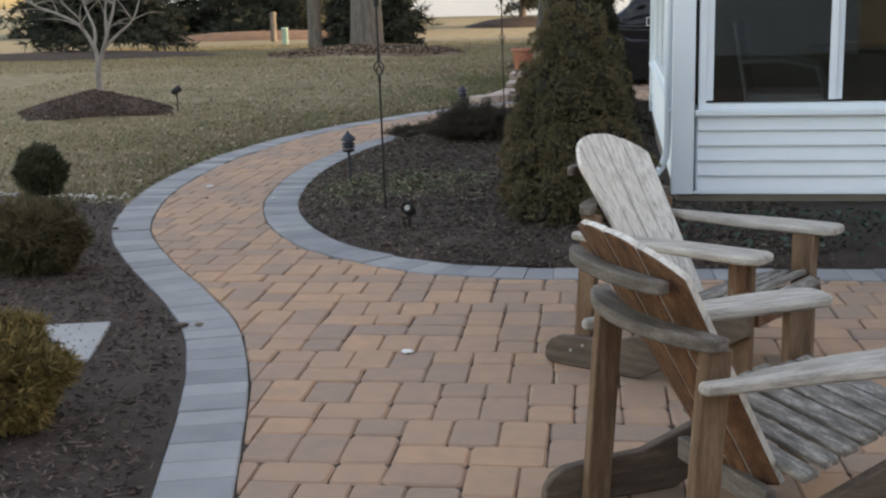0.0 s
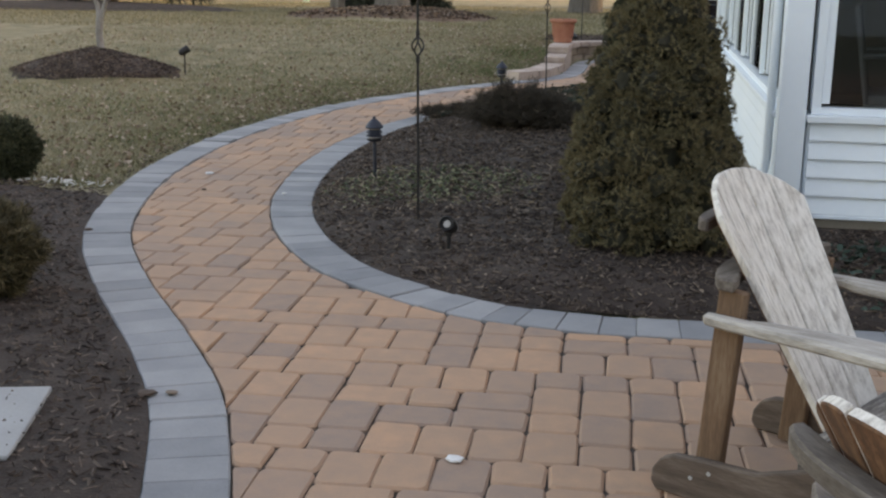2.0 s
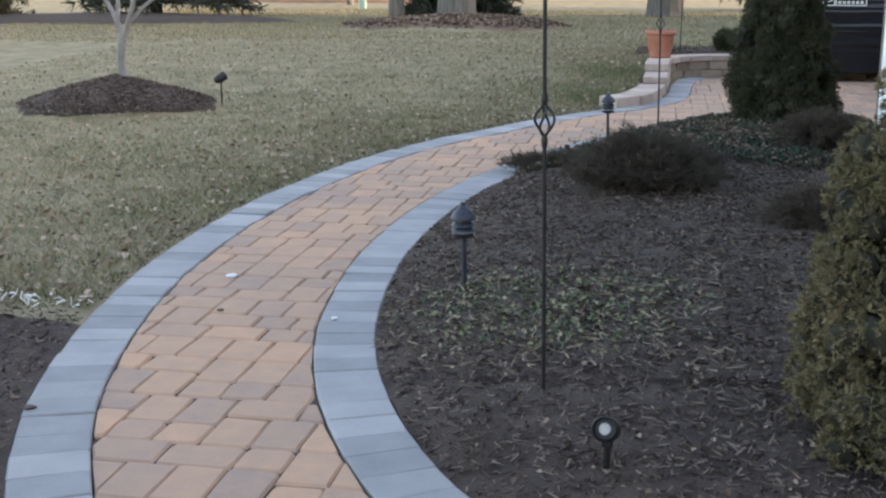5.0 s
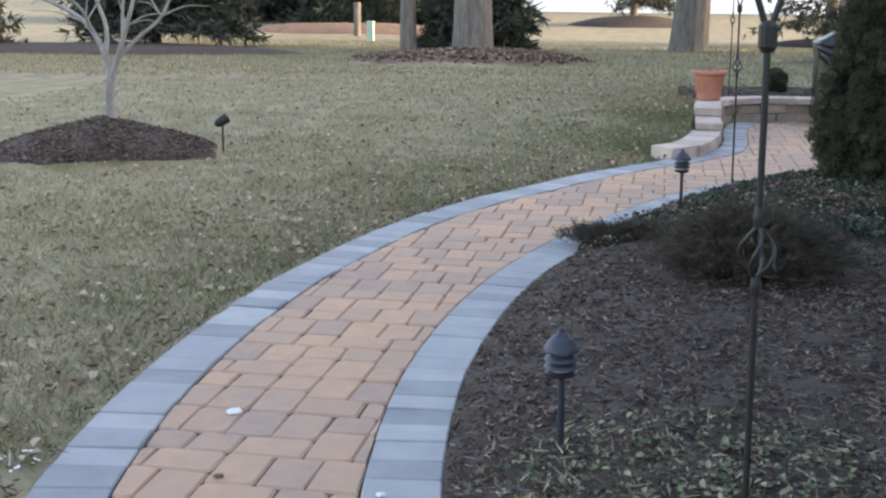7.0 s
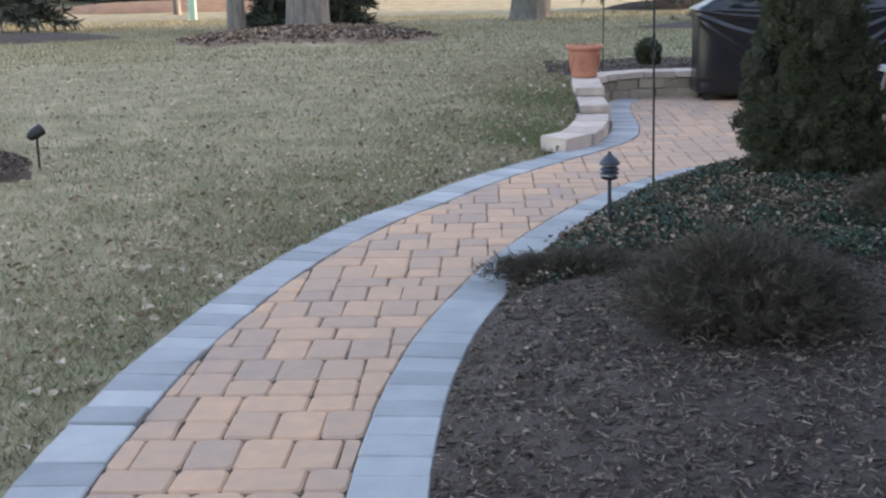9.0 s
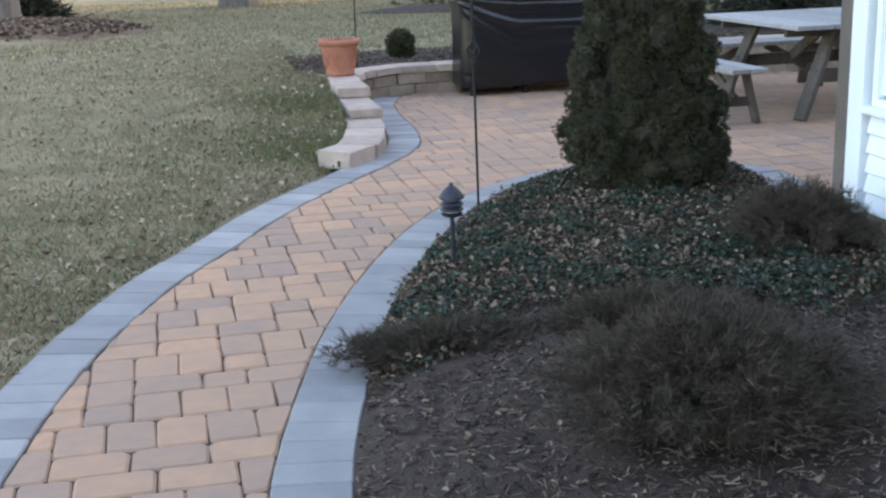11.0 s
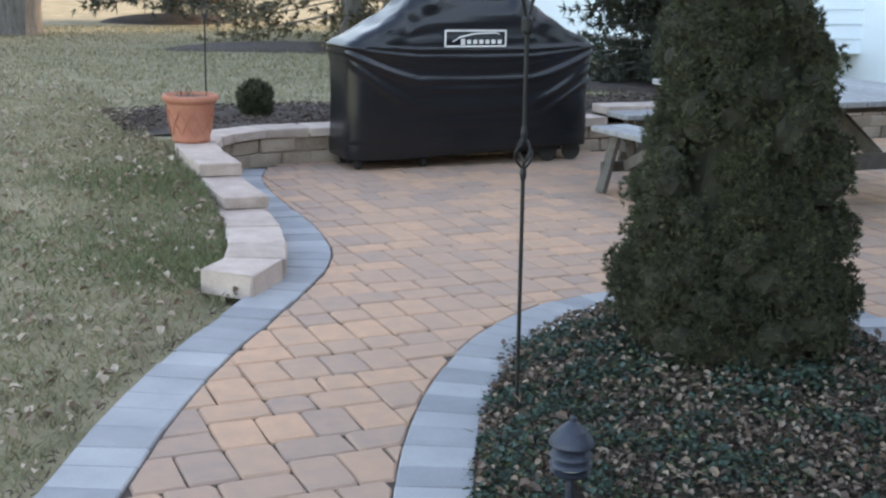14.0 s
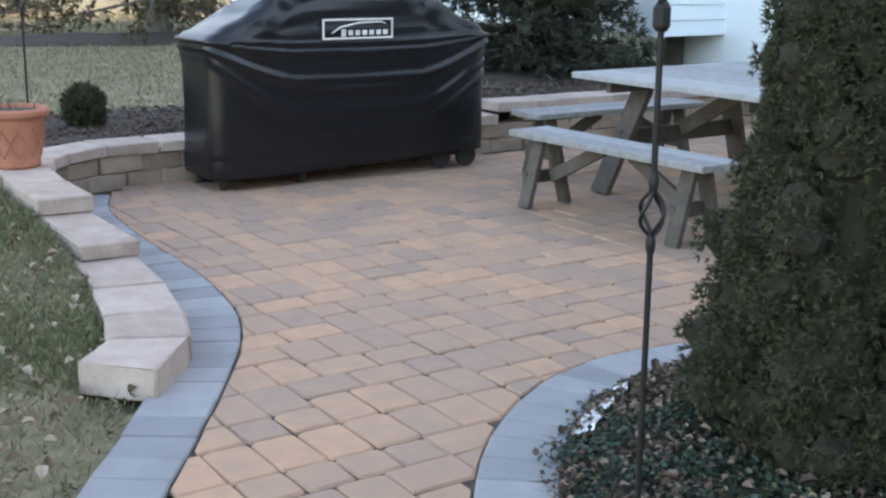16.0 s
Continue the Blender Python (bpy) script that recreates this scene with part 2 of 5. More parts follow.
def add_box(bm, c, size, m=None, bevel=0.0):
    made = bmesh.ops.create_cube(bm, size=1)["verts"]
    bmesh.ops.scale(bm, vec=size, verts=made)
    if bevel:
        edges = list({e for v in made for e in v.link_edges})
        made = list({v for f in bmesh.ops.bevel(bm, geom=edges, offset=bevel, segments=2, profile=0.5, affect="EDGES")["faces"] for v in f.verts} | {v for v in made if v.is_valid})
    if m is not None:
        bmesh.ops.transform(bm, matrix=m, verts=made)
    bmesh.ops.translate(bm, vec=c, verts=made)
    return made


def box(c, size, m=None, bevel=0.0):
    bm = bmesh.new()
    add_box(bm, c, size, m, bevel)
    return bm


def beam(a, b, w, h, bevel=0.004, up=(0, 0, 1)):
    """A bar of width w and height h from a to b."""
    a, b = Vector(a), Vector(b)
    z = (b - a).normalized()
    x = Vector(up).cross(z)
    x = x.normalized() if x.length > 1e-4 else Vector((1, 0, 0))
    y = z.cross(x)
    m = Matrix((x, y, z)).transposed().to_4x4()
    bm = bmesh.new()
    add_box(bm, (a + b) / 2, (w, h, (b - a).length), m, bevel)
    return bm


def plate(points, depth, bevel=0.0):
    """A flat board: the outline given, pushed along the vector depth."""
    bm = bmesh.new()
    f = bm.faces.new([bm.verts.new(p) for p in points])
    out = bmesh.ops.extrude_face_region(bm, geom=[f])
    bmesh.ops.translate(bm, vec=depth, verts=[g for g in out["geom"] if isinstance(g, bmesh.types.BMVert)])
    bmesh.ops.recalc_face_normals(bm, faces=bm.faces[:])
    if bevel:
        bmesh.ops.bevel(bm, geom=bm.edges[:], offset=bevel, segments=1, affect="EDGES")
    return bm


def lathe(profile, n=32, at=(0, 0, 0), tilt=None):
    bm = bmesh.new()
    rings = [[bm.verts.new((r * math.cos(2 * math.pi * k / n), r * math.sin(2 * math.pi * k / n), z)) for k in range(n)] for r, z in profile]
    for a, b in zip(rings, rings[1:]):
        for k in range(n):
            bm.faces.new((a[k], a[(k + 1) % n], b[(k + 1) % n], b[k]))
    bm.faces.new(rings[0][::-1])
    bm.faces.new(rings[-1])
    if tilt is not None:
        bmesh.ops.transform(bm, matrix=tilt, verts=bm.verts[:])
    bmesh.ops.translate(bm, vec=at, verts=bm.verts[:])
    return bm


def add_tube(bm, pts, radii, n=8, cap=True):
    pts = [Vector(p) for p in pts]
    if not isinstance(radii, (list, tuple)):
        radii = [radii] * len(pts)
    rings, x = [], None
    for k, p in enumerate(pts):
        d = (pts[min(k + 1, len(pts) - 1)] - pts[max(k - 1, 0)]).normalized()
        if x is None:
            x = d.orthogonal().normalized()
        x = (x - d * x.dot(d)).normalized()
        y = d.cross(x)
        rings.append([bm.verts.new(p + radii[k] * (math.cos(2 * math.pi * j / n) * x + math.sin(2 * math.pi * j / n) * y)) for j in range(n)])
    for a, b in zip(rings, rings[1:]):
        for j in range(n):
            bm.faces.new((a[j], a[(j + 1) % n], b[(j + 1) % n], b[j]))
    if cap:
        bm.faces.new(rings[0][::-1])
        bm.faces.new(rings[-1])
    return bm


def tube(pts, radii, n=8):
    return add_tube(bmesh.new(), pts, radii, n)


# ---------------------------------------------------------------- the plan: edges of the paved ground
def spline(points, step=0.05):
    """A smooth run of points through those given, about step apart."""
    p = np.array(points, float)
    p = np.vstack([2 * p[0] - p[1], p, 2 * p[-1] - p[-2]])
    out = []
    for k in range(1, len(p) - 2):
        n = max(2, int(np.linalg.norm(p[k + 1] - p[k]) / step))
        for u in np.arange(n) / n:
            a, b, c, d = p[k - 1 : k + 3]
            out.append(0.5 * (2 * b + (c - a) * u + (2 * a - 5 * b + 4 * c - d) * u**2 + (3 * b - a - 3 * c + d) * u**3))
    out.append(p[-2])
    return np.array(out)


class Edge:
    """A line on the ground; side() is how far a point lies to its left."""

    def __init__(self, points):
        q = spline(points)
        s = np.r_[0, np.cumsum(np.linalg.norm(np.diff(q, axis=0), axis=1))]
        self.length = s[-1]
        self.s = np.arange(0, s[-1], 0.02)
        self.p = np.stack([np.interp(self.s, s, q[:, 0]), np.interp(self.s, s, q[:, 1])], 1)
        d = np.gradient(self.p, axis=0)
        for _ in range(8):
            d[1:-1] = (d[:-2] + d[1:-1] + d[2:]) / 3
        self.d = d / np.linalg.norm(d, axis=1)[:, None]
        self.n = np.stack([-self.d[:, 1], self.d[:, 0]], 1)

    def near(self, x, y):
        return int(np.argmin((self.p[:, 0] - x) ** 2 + (self.p[:, 1] - y) ** 2))

    def side(self, x, y):
        k = self.near(x, y)
        return float((x - self.p[k, 0]) * self.n[k, 0] + (y - self.p[k, 1]) * self.n[k, 1])

    def sides(self, q):
        """side() for many points."""
        out = np.empty(len(q))
        for i in range(0, len(q), 2000):
            c = q[i : i + 2000]
            k = np.argmin(((c[:, None] - self.p[None]) ** 2).sum(-1), 1)
            out[i : i + 2000] = ((c - self.p[k]) * self.n[k]).sum(1)
        return out

    def at(self, s):
        k = min(len(self.s) - 1, max(0, int(s / 0.02)))
        return self.p[k], self.n[k]


BW = 0.228
LEFT = Edge([(0.75, -4), (0.75, -0.5), (0.7, 0.7), (0.6, 1.5), (0.44, 2.2), (0.26, 3.0), (0.12, 3.5), (-0.08, 4.04), (-0.4, 4.63), (-0.78, 5.27), (-1.14, 5.98), (-1.37, 6.7), (-1.54, 7.6), (-1.61, 8.5), (-1.59, 9.4), (-1.5, 10.2), (-1.32, 11.1), (-1.04, 11.95), (-0.72, 12.6), (-0.48, 13.1), (-0.15, 13.67), (0.1, 14.03), (0.36, 14.42), (0.6, 14.82), (0.75, 15.22), (0.83, 15.8), (0.86, 16.5), (0.93, 17.2), (1.1, 17.7)])
RIGHT = Edge([(6.2, 4.83), (3.5, 4.84), (1.4, 4.85), (0.98, 4.87), (0.65, 4.95), (0.34, 5.13), (0.0, 5.42), (-0.25, 5.75), (-0.5, 6.26), (-0.68, 6.8), (-0.8, 7.4), (-0.88, 8.3), (-0.86, 9.2), (-0.78, 9.9), (-0.67, 10.42), (-0.48, 11.14), (-0.22, 11.87), (0.06, 12.5), (0.36, 13.02), (0.7, 13.46), (1.0, 13.73), (1.3, 13.9), (1.6, 13.97), (1.95, 13.94), (2.3, 13.8), (2.52, 13.55), (2.58, 13.25), (2.5, 12.9), (2.36, 12.4), (2.3, 11.5), (2.3, 10.6)])
WALL_Y = 17.85


def sstep(a, b, v):
    u = np.clip((np.asarray(v, float) - a) / (b - a), 0, 1)
    return u * u * (3 - 2 * u)


def paved(q):
    """Which of the points lie on paving, border stones included, 0 outside; the depth inside otherwise."""
    l, r = -LEFT.sides(q) + BW, RIGHT.sides(q) + BW
    d = np.minimum(l, r)
    d = np.minimum(d, WALL_Y + 0.1 - q[:, 1])
    d = np.minimum(d, 8.0 - q[:, 0])
    return np.minimum(d, q[:, 1] + 4)


def lawn_z(x, y):
    """The height of the open ground."""
    x, y = np.asarray(x, float), np.asarray(y, float)
    z = 0.22 * sstep(13.9, 17.4, y) - 0.12 * sstep(19, 30, y) + 0.42 * sstep(45, 75, y)
    z = z * (1 - 0.8 * sstep(3, 9, -x) * (1 - sstep(17, 26, y)))
    mound = 0.30 * np.clip(1 - np.sqrt(((x + 4.62) / 0.97) ** 2 + ((y - 13.75) / 0.98) ** 2), 0, 1) ** 0.8
    mound2 = 0.18 * np.clip(1 - ((x + 3.3) / 2.1) ** 2 - ((y - 25.5) / 1.95) ** 2, 0, 1) ** 0.8
    return z + mound + mound2 + 0.012 * np.sin(1.7 * x + 0.6 * y) * np.sin(1.1 * y - 0.4 * x)


# ---------------------------------------------------------------- ground: one sheet to the horizon
def axis(fine_lo, fine_hi, step, reach):
    mid = np.arange(fine_lo, fine_hi + step / 2, step)
    out = np.cumsum(step * 1.22 ** np.arange(1, 60))
    out = out[out < reach]
    return np.r_[fine_lo - out[::-1], mid, fine_hi + out]


# the lawn side of the stone steps
STEP_LINE = Edge([(-0.1, 14.42), (0.03, 14.51), (0.16, 14.63), (0.27, 14.85), (0.35, 15.17), (0.41, 15.52), (0.45, 15.9), (0.47, 16.5), (0.48, 17.0), (0.5, 17.4), (0.5, 18.2), (0.5, 19.6), (0.5, 26)])
gx, gy = axis(-7, 8.4, 0.14, 900), axis(-5, 20, 0.14, 900)
GX, GY = np.meshgrid(gx, gy)
q = np.stack([GX.ravel(), GY.ravel()], 1)
near = (np.abs(q[:, 0]) < 9) & (q[:, 1] > -6) & (q[:, 1] < 19)
deep = np.full(len(q), -1.0)
deep[near] = paved(q[near])
gz = lawn_z(q[:, 0], q[:, 1]) - 0.012
gz = np.where(deep > 0.13, -0.09, np.where(deep > 0.0, -0.035, np.where(deep > -0.15, np.minimum(gz, 0.004 + 0.3 * np.maximum(-deep, 0)), gz)))
by_steps = near & (q[:, 1] > 14.4) & (q[:, 1] < 17.7) & (np.abs(q[:, 0] - 0.3) < 0.6)
gz[np.where(by_steps)[0][np.abs(STEP_LINE.sides(q[by_steps])) < 0.125]] = -0.06
nx, ny = len(gx), len(gy)
idx = np.arange(nx * ny).reshape(ny, nx)
faces = np.stack([idx[:-1, :-1], idx[:-1, 1:], idx[1:, 1:], idx[1:, :-1]], -1).reshape(-1, 4)
ground = part_np("ground", np.c_[q, gz], faces, M_LAWN, smooth=True)
tagged(ground, "dormant winter lawn, patchy green and straw, on gently rising ground", "lawn", kind="structure")


def ground_at(x, y):
    return float(lawn_z(x, y)) - 0.012


def sheet(name, rows, cols, xl, xr, ys, height, material, label, category):
    """A bed laid as rows from the line xl(y) to xr(y)."""
    v, f = [], []
    for y in ys:
        for k in range(cols):
            x = xl(y) + (xr(y) - xl(y)) * k / (cols - 1)
            v.append((x, y, height(x, y)))
    for a in range(len(ys) - 1):
        for k in range(cols - 1):
            i = a * cols + k
            f.append((i, i + 1, i + cols + 1, i + cols))
    return tagged(part_np(name, v, f, material, smooth=True), label, category, kind="structure")


def x_of(edge, lo, hi, shift):
    """x of the line that runs shift to the left of an edge, as a function of y, over a stretch of its points."""
    m = (edge.s >= lo) & (edge.s <= hi)
    pts = (edge.p + shift * edge.n)[m]
    order = np.argsort(pts[:, 1])
    return lambda y: float(np.interp(y, pts[order, 1], pts[order, 0]))


s_top = RIGHT.s[np.argmax(RIGHT.p[:, 1])]
bed_l = x_of(RIGHT, 2.6, s_top, -BW)
bed_r = x_of(RIGHT, s_top, RIGHT.length, -BW)


def bed_z(x, y):
    d = max(0.0, -RIGHT.side(x, y) - BW)
    return 0.0 + 0.11 * (1 - math.exp(-d / 0.35)) + 0.012 * noise.noise((x * 5, y * 5, 0)) + 0.008 * noise.noise((x * 17, y * 17, 3))


bed = sheet("mulch_bed", 0, 70, bed_l, lambda y: 6.0 if y < 6.45 else (1.93 + 0.028 * (y - 6.4) if y < 11.85 else bed_r(y)), np.arange(5.075, 13.72, 0.06), bed_z, M_MULCH, "dark shredded bark mulch bed beside the curving path", "mulch bed")


def leftbed_z(x, y):
    d = max(0.0, LEFT.side(x, y) - BW)
    return 0.0 + 0.05 * (1 - math.exp(-d / 0.3)) + 0.012 * noise.noise((x * 5, y * 5, 9)) + 0.008 * noise.noise((x * 17, y * 17, 5))


left_edge = x_of(LEFT, 0, LEFT.length, BW)
sheet("mulch_bed", 0, 60, lambda y: -6.0, left_edge, np.r_[np.arange(-4, 7.02, 0.08)], leftbed_z, M_MULCH, "dark bark mulch bed with clipped shrubs beside the patio", "mulch bed")
sheet("mulch_bed", 0, 50, lambda y: 0.62 - 0.42 * float(sstep(17.9, 18.15, y)) + 0.3 * float(sstep(18.6, 19.5, y)), lambda y: 8.0, np.arange(17.95, 19.6, 0.1), lambda x, y: float(lawn_z(x, y)) - 0.009 + (0.029 + 0.02 * noise.noise((x * 3, y * 3, 2))) * float(sstep(0.25, 0.6, x) * (1 - sstep(19.1, 19.5, y))), M_MULCH, "narrow dark mulch bed behind the low retaining wall", "mulch bed")


def mound_patch(cx, cy, rx, ry, h, material, label, category):
    v, f = [(cx, cy, float(lawn_z(cx, cy)) + 0.015)], []
    rings, n = 8, 40
    for r in range(1, rings + 1):
        for k in range(n):
            a = 2 * math.pi * k / n
            u = r / rings * (1 + 0.06 * math.sin(3 * a + cx))
            x, y = cx + rx * u * math.cos(a), cy + ry * u * math.sin(a)
            v.append((x, y, float(lawn_z(x, y)) + h * max(0, 1 - u * u) + (0.015 if r < rings else -0.03) + 0.02 * noise.noise((x * 4, y * 4, 1)) * (r < rings)))
    f += [(0, 1 + k, 1 + (k + 1) % n) for k in range(n)]
    for r in range(rings - 1):
        for k in range(n):
            a, b = 1 + r * n + k, 1 + r * n + (k + 1) % n
            f.append((a, a + n, b + n, b))
    return tagged(part_np("mulch_mound", v, f, material, smooth=True), label, category, kind="structure")


mound_patch(-4.62, 13.75, 0.95, 0.96, 0.0, M_MULCH, "raised ring of dark mulch round a small bare tree", "mulch mound")
mound_patch(-3.3, 25.5, 2.2, 2.05, 0.0, M_REDMULCH, "low leaf-strewn mound round two tall trunks", "mulch mound")
mound_patch(-11.3, 27.6, 4.2, 2.4, 0.12, M_MULCH, "broad mulch bed under the far spruce", "mulch mound")
mound_patch(-1.1, 50.0, 2.4, 2.2, 0.35, M_MULCH, "mulch mound under a young pine", "mulch mound")
mound_patch(-9.3, 40.5, 4.0, 2.0, 0.25, M_RUST, "low bank of rusty fallen leaves", "leaf bank")


# ---------------------------------------------------------------- foliage builders
RNG = np.random.default_rng(7)


def unit(v):
    return v / np.maximum(np.linalg.norm(v, axis=-1, keepdims=True), 1e-9)


def tufts(points, ways, length, width, blades, spread, rng=RNG):
    """Sprays of thin pointed blades at the points, along the ways."""
    n = len(points)
    P = np.repeat(points, blades, 0)
    W = unit(np.repeat(ways, blades, 0) + spread * rng.normal(size=(n * blades, 3)))
    S = unit(np.cross(W, rng.normal(size=(n * blades, 3))))
    L = length * rng.uniform(0.6, 1.3, (n * blades, 1))
    w = width * rng.uniform(0.7, 1.3, (n * blades, 1))
    v = np.stack([P - S * w, P + S * w, P + W * L + S * w * 0.25, P + W * L - S * w * 0.25], 1).reshape(-1, 3)
    f = np.arange(len(v)).reshape(-1, 4)
    return v, f


def leaf_cards(points, ups, size, rng=RNG, fold=0.35):
    """Folded leaves: two halves that meet at the midrib."""
    n = len(points)
    U = unit(ups + 0.45 * rng.normal(size=(n, 3)))
    A = unit(np.cross(U, rng.normal(size=(n, 3))))
    B = np.cross(U, A)
    s = size * rng.uniform(0.55, 1.35, (n, 1))
    base, tip = points - A * s, points + A * s
    lift, wide = U * s * fold, B * s
    l1, l2 = points - A * s * 0.45 + wide * 0.62 + lift, points + A * s * 0.35 + wide * 0.6 + lift * rng.uniform(0.4, 1.3, (n, 1))
    r1_, r2_ = points - A * s * 0.45 - wide * 0.62 + lift, points + A * s * 0.35 - wide * 0.6 + lift * rng.uniform(0.4, 1.3, (n, 1))
    v = np.stack([base, l1, l2, tip, r2_, r1_], 1).reshape(-1, 3)
    k = np.arange(n)[:, None] * 6
    f = np.concatenate([k + [0, 1, 2, 3], k + [0, 3, 4, 5]])
    return v, f


def stuff(name, v, f, material, label, category):
    return tagged(part_np(name, v, f, material), label, category, kind="stuff")


def cone_points(n, h, r, rng, power=0.85, low=0.03):
    """Points over a lumpy cone crown with rounded foot, and the ways outward."""
    z = low + (1 - low) * (1 - np.sqrt(rng.uniform(0, 1, n)))
    a = rng.uniform(0, 2 * np.pi, n)
    prof = np.clip(1 - z, 0, 1) ** power * np.minimum(1, 0.55 + z * 4.5)
    lump = 1 + 0.13 * np.sin(5 * a + 9 * z * 3) * np.sin(21 * z + 2 * a) + 0.07 * np.sin(11 * a - 30 * z)
    rr = r * prof * lump * rng.uniform(0.86, 1.04, n) + 0.01
    p = np.stack([rr * np.cos(a), rr * np.sin(a), z * h], 1)
    w = np.stack([np.cos(a), np.sin(a), np.full(n, 0.75)], 1)
    return p, unit(w)


def core_cone(h, r, power=0.85, rows=14, n=28):
    bm = bmesh.new()
    rings = []
    for k in range(rows):
        z = k / (rows - 1)
        pr = max(0.02, (1 - z) ** power * min(1, 0.55 + z * 4.5)) * r * 0.86
        rings.append([bm.verts.new((pr * math.cos(2 * math.pi * j / n) * (1 + 0.1 * math.sin(5 * j + k)), pr * math.sin(2 * math.pi * j / n) * (1 + 0.1 * math.sin(5 * j + k)), 0.04 + z * h * 0.95)) for j in range(n)])
    for a, b in zip(rings, rings[1:]):
        for j in range(n):
            bm.faces.new((a[j], a[(j + 1) % n], b[(j + 1) % n], b[j]))
    bm.faces.new(rings[0][::-1])
    bm.faces.new(rings[-1])
    return bm


def dwarf_conifer(x, y, z, h, r, n, needle, label, seed, power=0.85):
    ob = thing("dwarf_conifer", (x, y, z), 0, label, "conifer", "dwarf conifers in the bed")
    rng = np.random.default_rng(seed)
    c, w = cone_points(n, h, r, rng, power)
    c[:, :2] *= rng.uniform(0.88, 1.03, (n, 1))
    m = 52
    size = rng.uniform(0.045, 0.095, (n, 1)).repeat(m, 0)
    d = unit(rng.normal(size=(n * m, 3)) + 0.7 * np.repeat(w, m, 0))
    v, f = tufts(np.repeat(c, m, 0) + d * size * rng.uniform(0.75, 1.05, (n * m, 1)), unit(d + 0.25 * np.repeat(w, m, 0)), 0.018, 0.0024, 13, 0.75, rng)
    # the solid heart of each clump, a small lumpy ball in the painted shade colour
    bm = bmesh.new()
    bmesh.ops.create_icosphere(bm, subdivisions=2, radius=1)
    ball = np.array([q_.co[:] for q_ in bm.verts])
    tri_ = np.array([[q_.index for q_ in g.verts] for g in bm.faces])
    bm.free()
    part_np("crown", v, f, needle, ob)
    k = len(ball)
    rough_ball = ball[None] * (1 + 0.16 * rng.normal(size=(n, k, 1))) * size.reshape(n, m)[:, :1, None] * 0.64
    part_np("shade_clumps", (c[:, None] + rough_ball).reshape(-1, 3), (tri_[None] + k * np.arange(n)[:, None, None]).reshape(-1, 3), M_CORE, ob)["kind"] = "stuff"
    # Opaque core, coloured as the shade seen through gaps in the crown.
    part("shade_core", core_cone(h, r * 0.93, power), M_CORE, ob)
    part("trunk", tube([(0, 0, -0.05), (0, 0, h * 0.5)], [0.05, 0.03], 8), M_BARK, ob)
    return ob


def ball_shrub(name, x, y, z, rx, ry, h, n, needle, label, seed, blade=0.05, width=0.004, spread=0.7, up=0.6, blades=9, core=True, spiky=0.0):
    ob = thing(name, (x, y, z), 0, label, "shrub")
    rng = np.random.default_rng(seed)
    a, u = rng.uniform(0, 2 * np.pi, n), rng.uniform(0, 1, n)
    st = np.sqrt(1 - (u * 2 - 1) ** 2 * 0.97)
    zz = (u * 2 - 1)
    lump = 1 + 0.1 * np.sin(4 * a + 6 * zz) + 0.08 * np.sin(9 * a - 7 * zz) + spiky * rng.uniform(-0.5, 0.5, n)
    p = np.stack([rx * st * np.cos(a) * lump, ry * st * np.sin(a) * lump, h * (0.52 + 0.48 * zz * lump)], 1)
    p *= rng.uniform(0.8, 1.0, (n, 1))
    p[:, 2] = np.maximum(p[:, 2], 0.01)
    w = unit(np.stack([np.cos(a) * st, np.sin(a) * st, zz + up], 1))
    v, f = tufts(p, w, blade, width, blades, spread, rng)
    part_np("crown", v, f, needle, ob)
    # Added opaque core; its near-black colour paints the shade inside the shrub.
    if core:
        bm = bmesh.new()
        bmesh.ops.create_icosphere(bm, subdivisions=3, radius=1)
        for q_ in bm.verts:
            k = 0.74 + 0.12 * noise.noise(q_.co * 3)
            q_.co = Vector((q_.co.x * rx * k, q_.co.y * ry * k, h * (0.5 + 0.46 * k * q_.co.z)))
        part("shade_core", bm, M_CORE, ob)
    part("stem", tube([(0, 0, -0.05), (0, 0, h * 0.5)], [0.02, 0.012], 6), M_BARK, ob)
    return ob


# ---------------------------------------------------------------- paving
def fill_pattern(w, h, rng):
    """A laying of stones 3 x 2, 2 x 3 and 2 x 2 units: bands five units high, cut into short lengths that
    carry a low course over a high one or the other way round, each band shifted against the last."""
    out, r = [], 0
    while r < h:
        c = -rng.randrange(8)
        flip = rng.random() < 0.5
        while c < w:
            wide = rng.choice([4, 6, 6, 8])
            low = 2 if flip else 3
            flip = not flip if rng.random() < 0.8 else flip
            for y, tall in ((r, low), (r + low, 5 - low)):
                if tall == 3:
                    cuts = [2] * (wide // 2)
                    if rng.random() < 0.25:
                        k = rng.randrange(len(cuts))
                        out.append((c + 2 * k, y, 2, 3))
                else:
                    cuts = {4: [2, 2], 6: rng.choice([[3, 3], [3, 3], [2, 2, 2]]), 8: rng.choice([[3, 3, 2], [3, 2, 3], [2, 3, 3]])}[wide]
                x = c
                for a in cuts:
                    out.append((x, y, a, tall))
                    x += a
            c += wide
        r += 5
    return sorted(set(out))


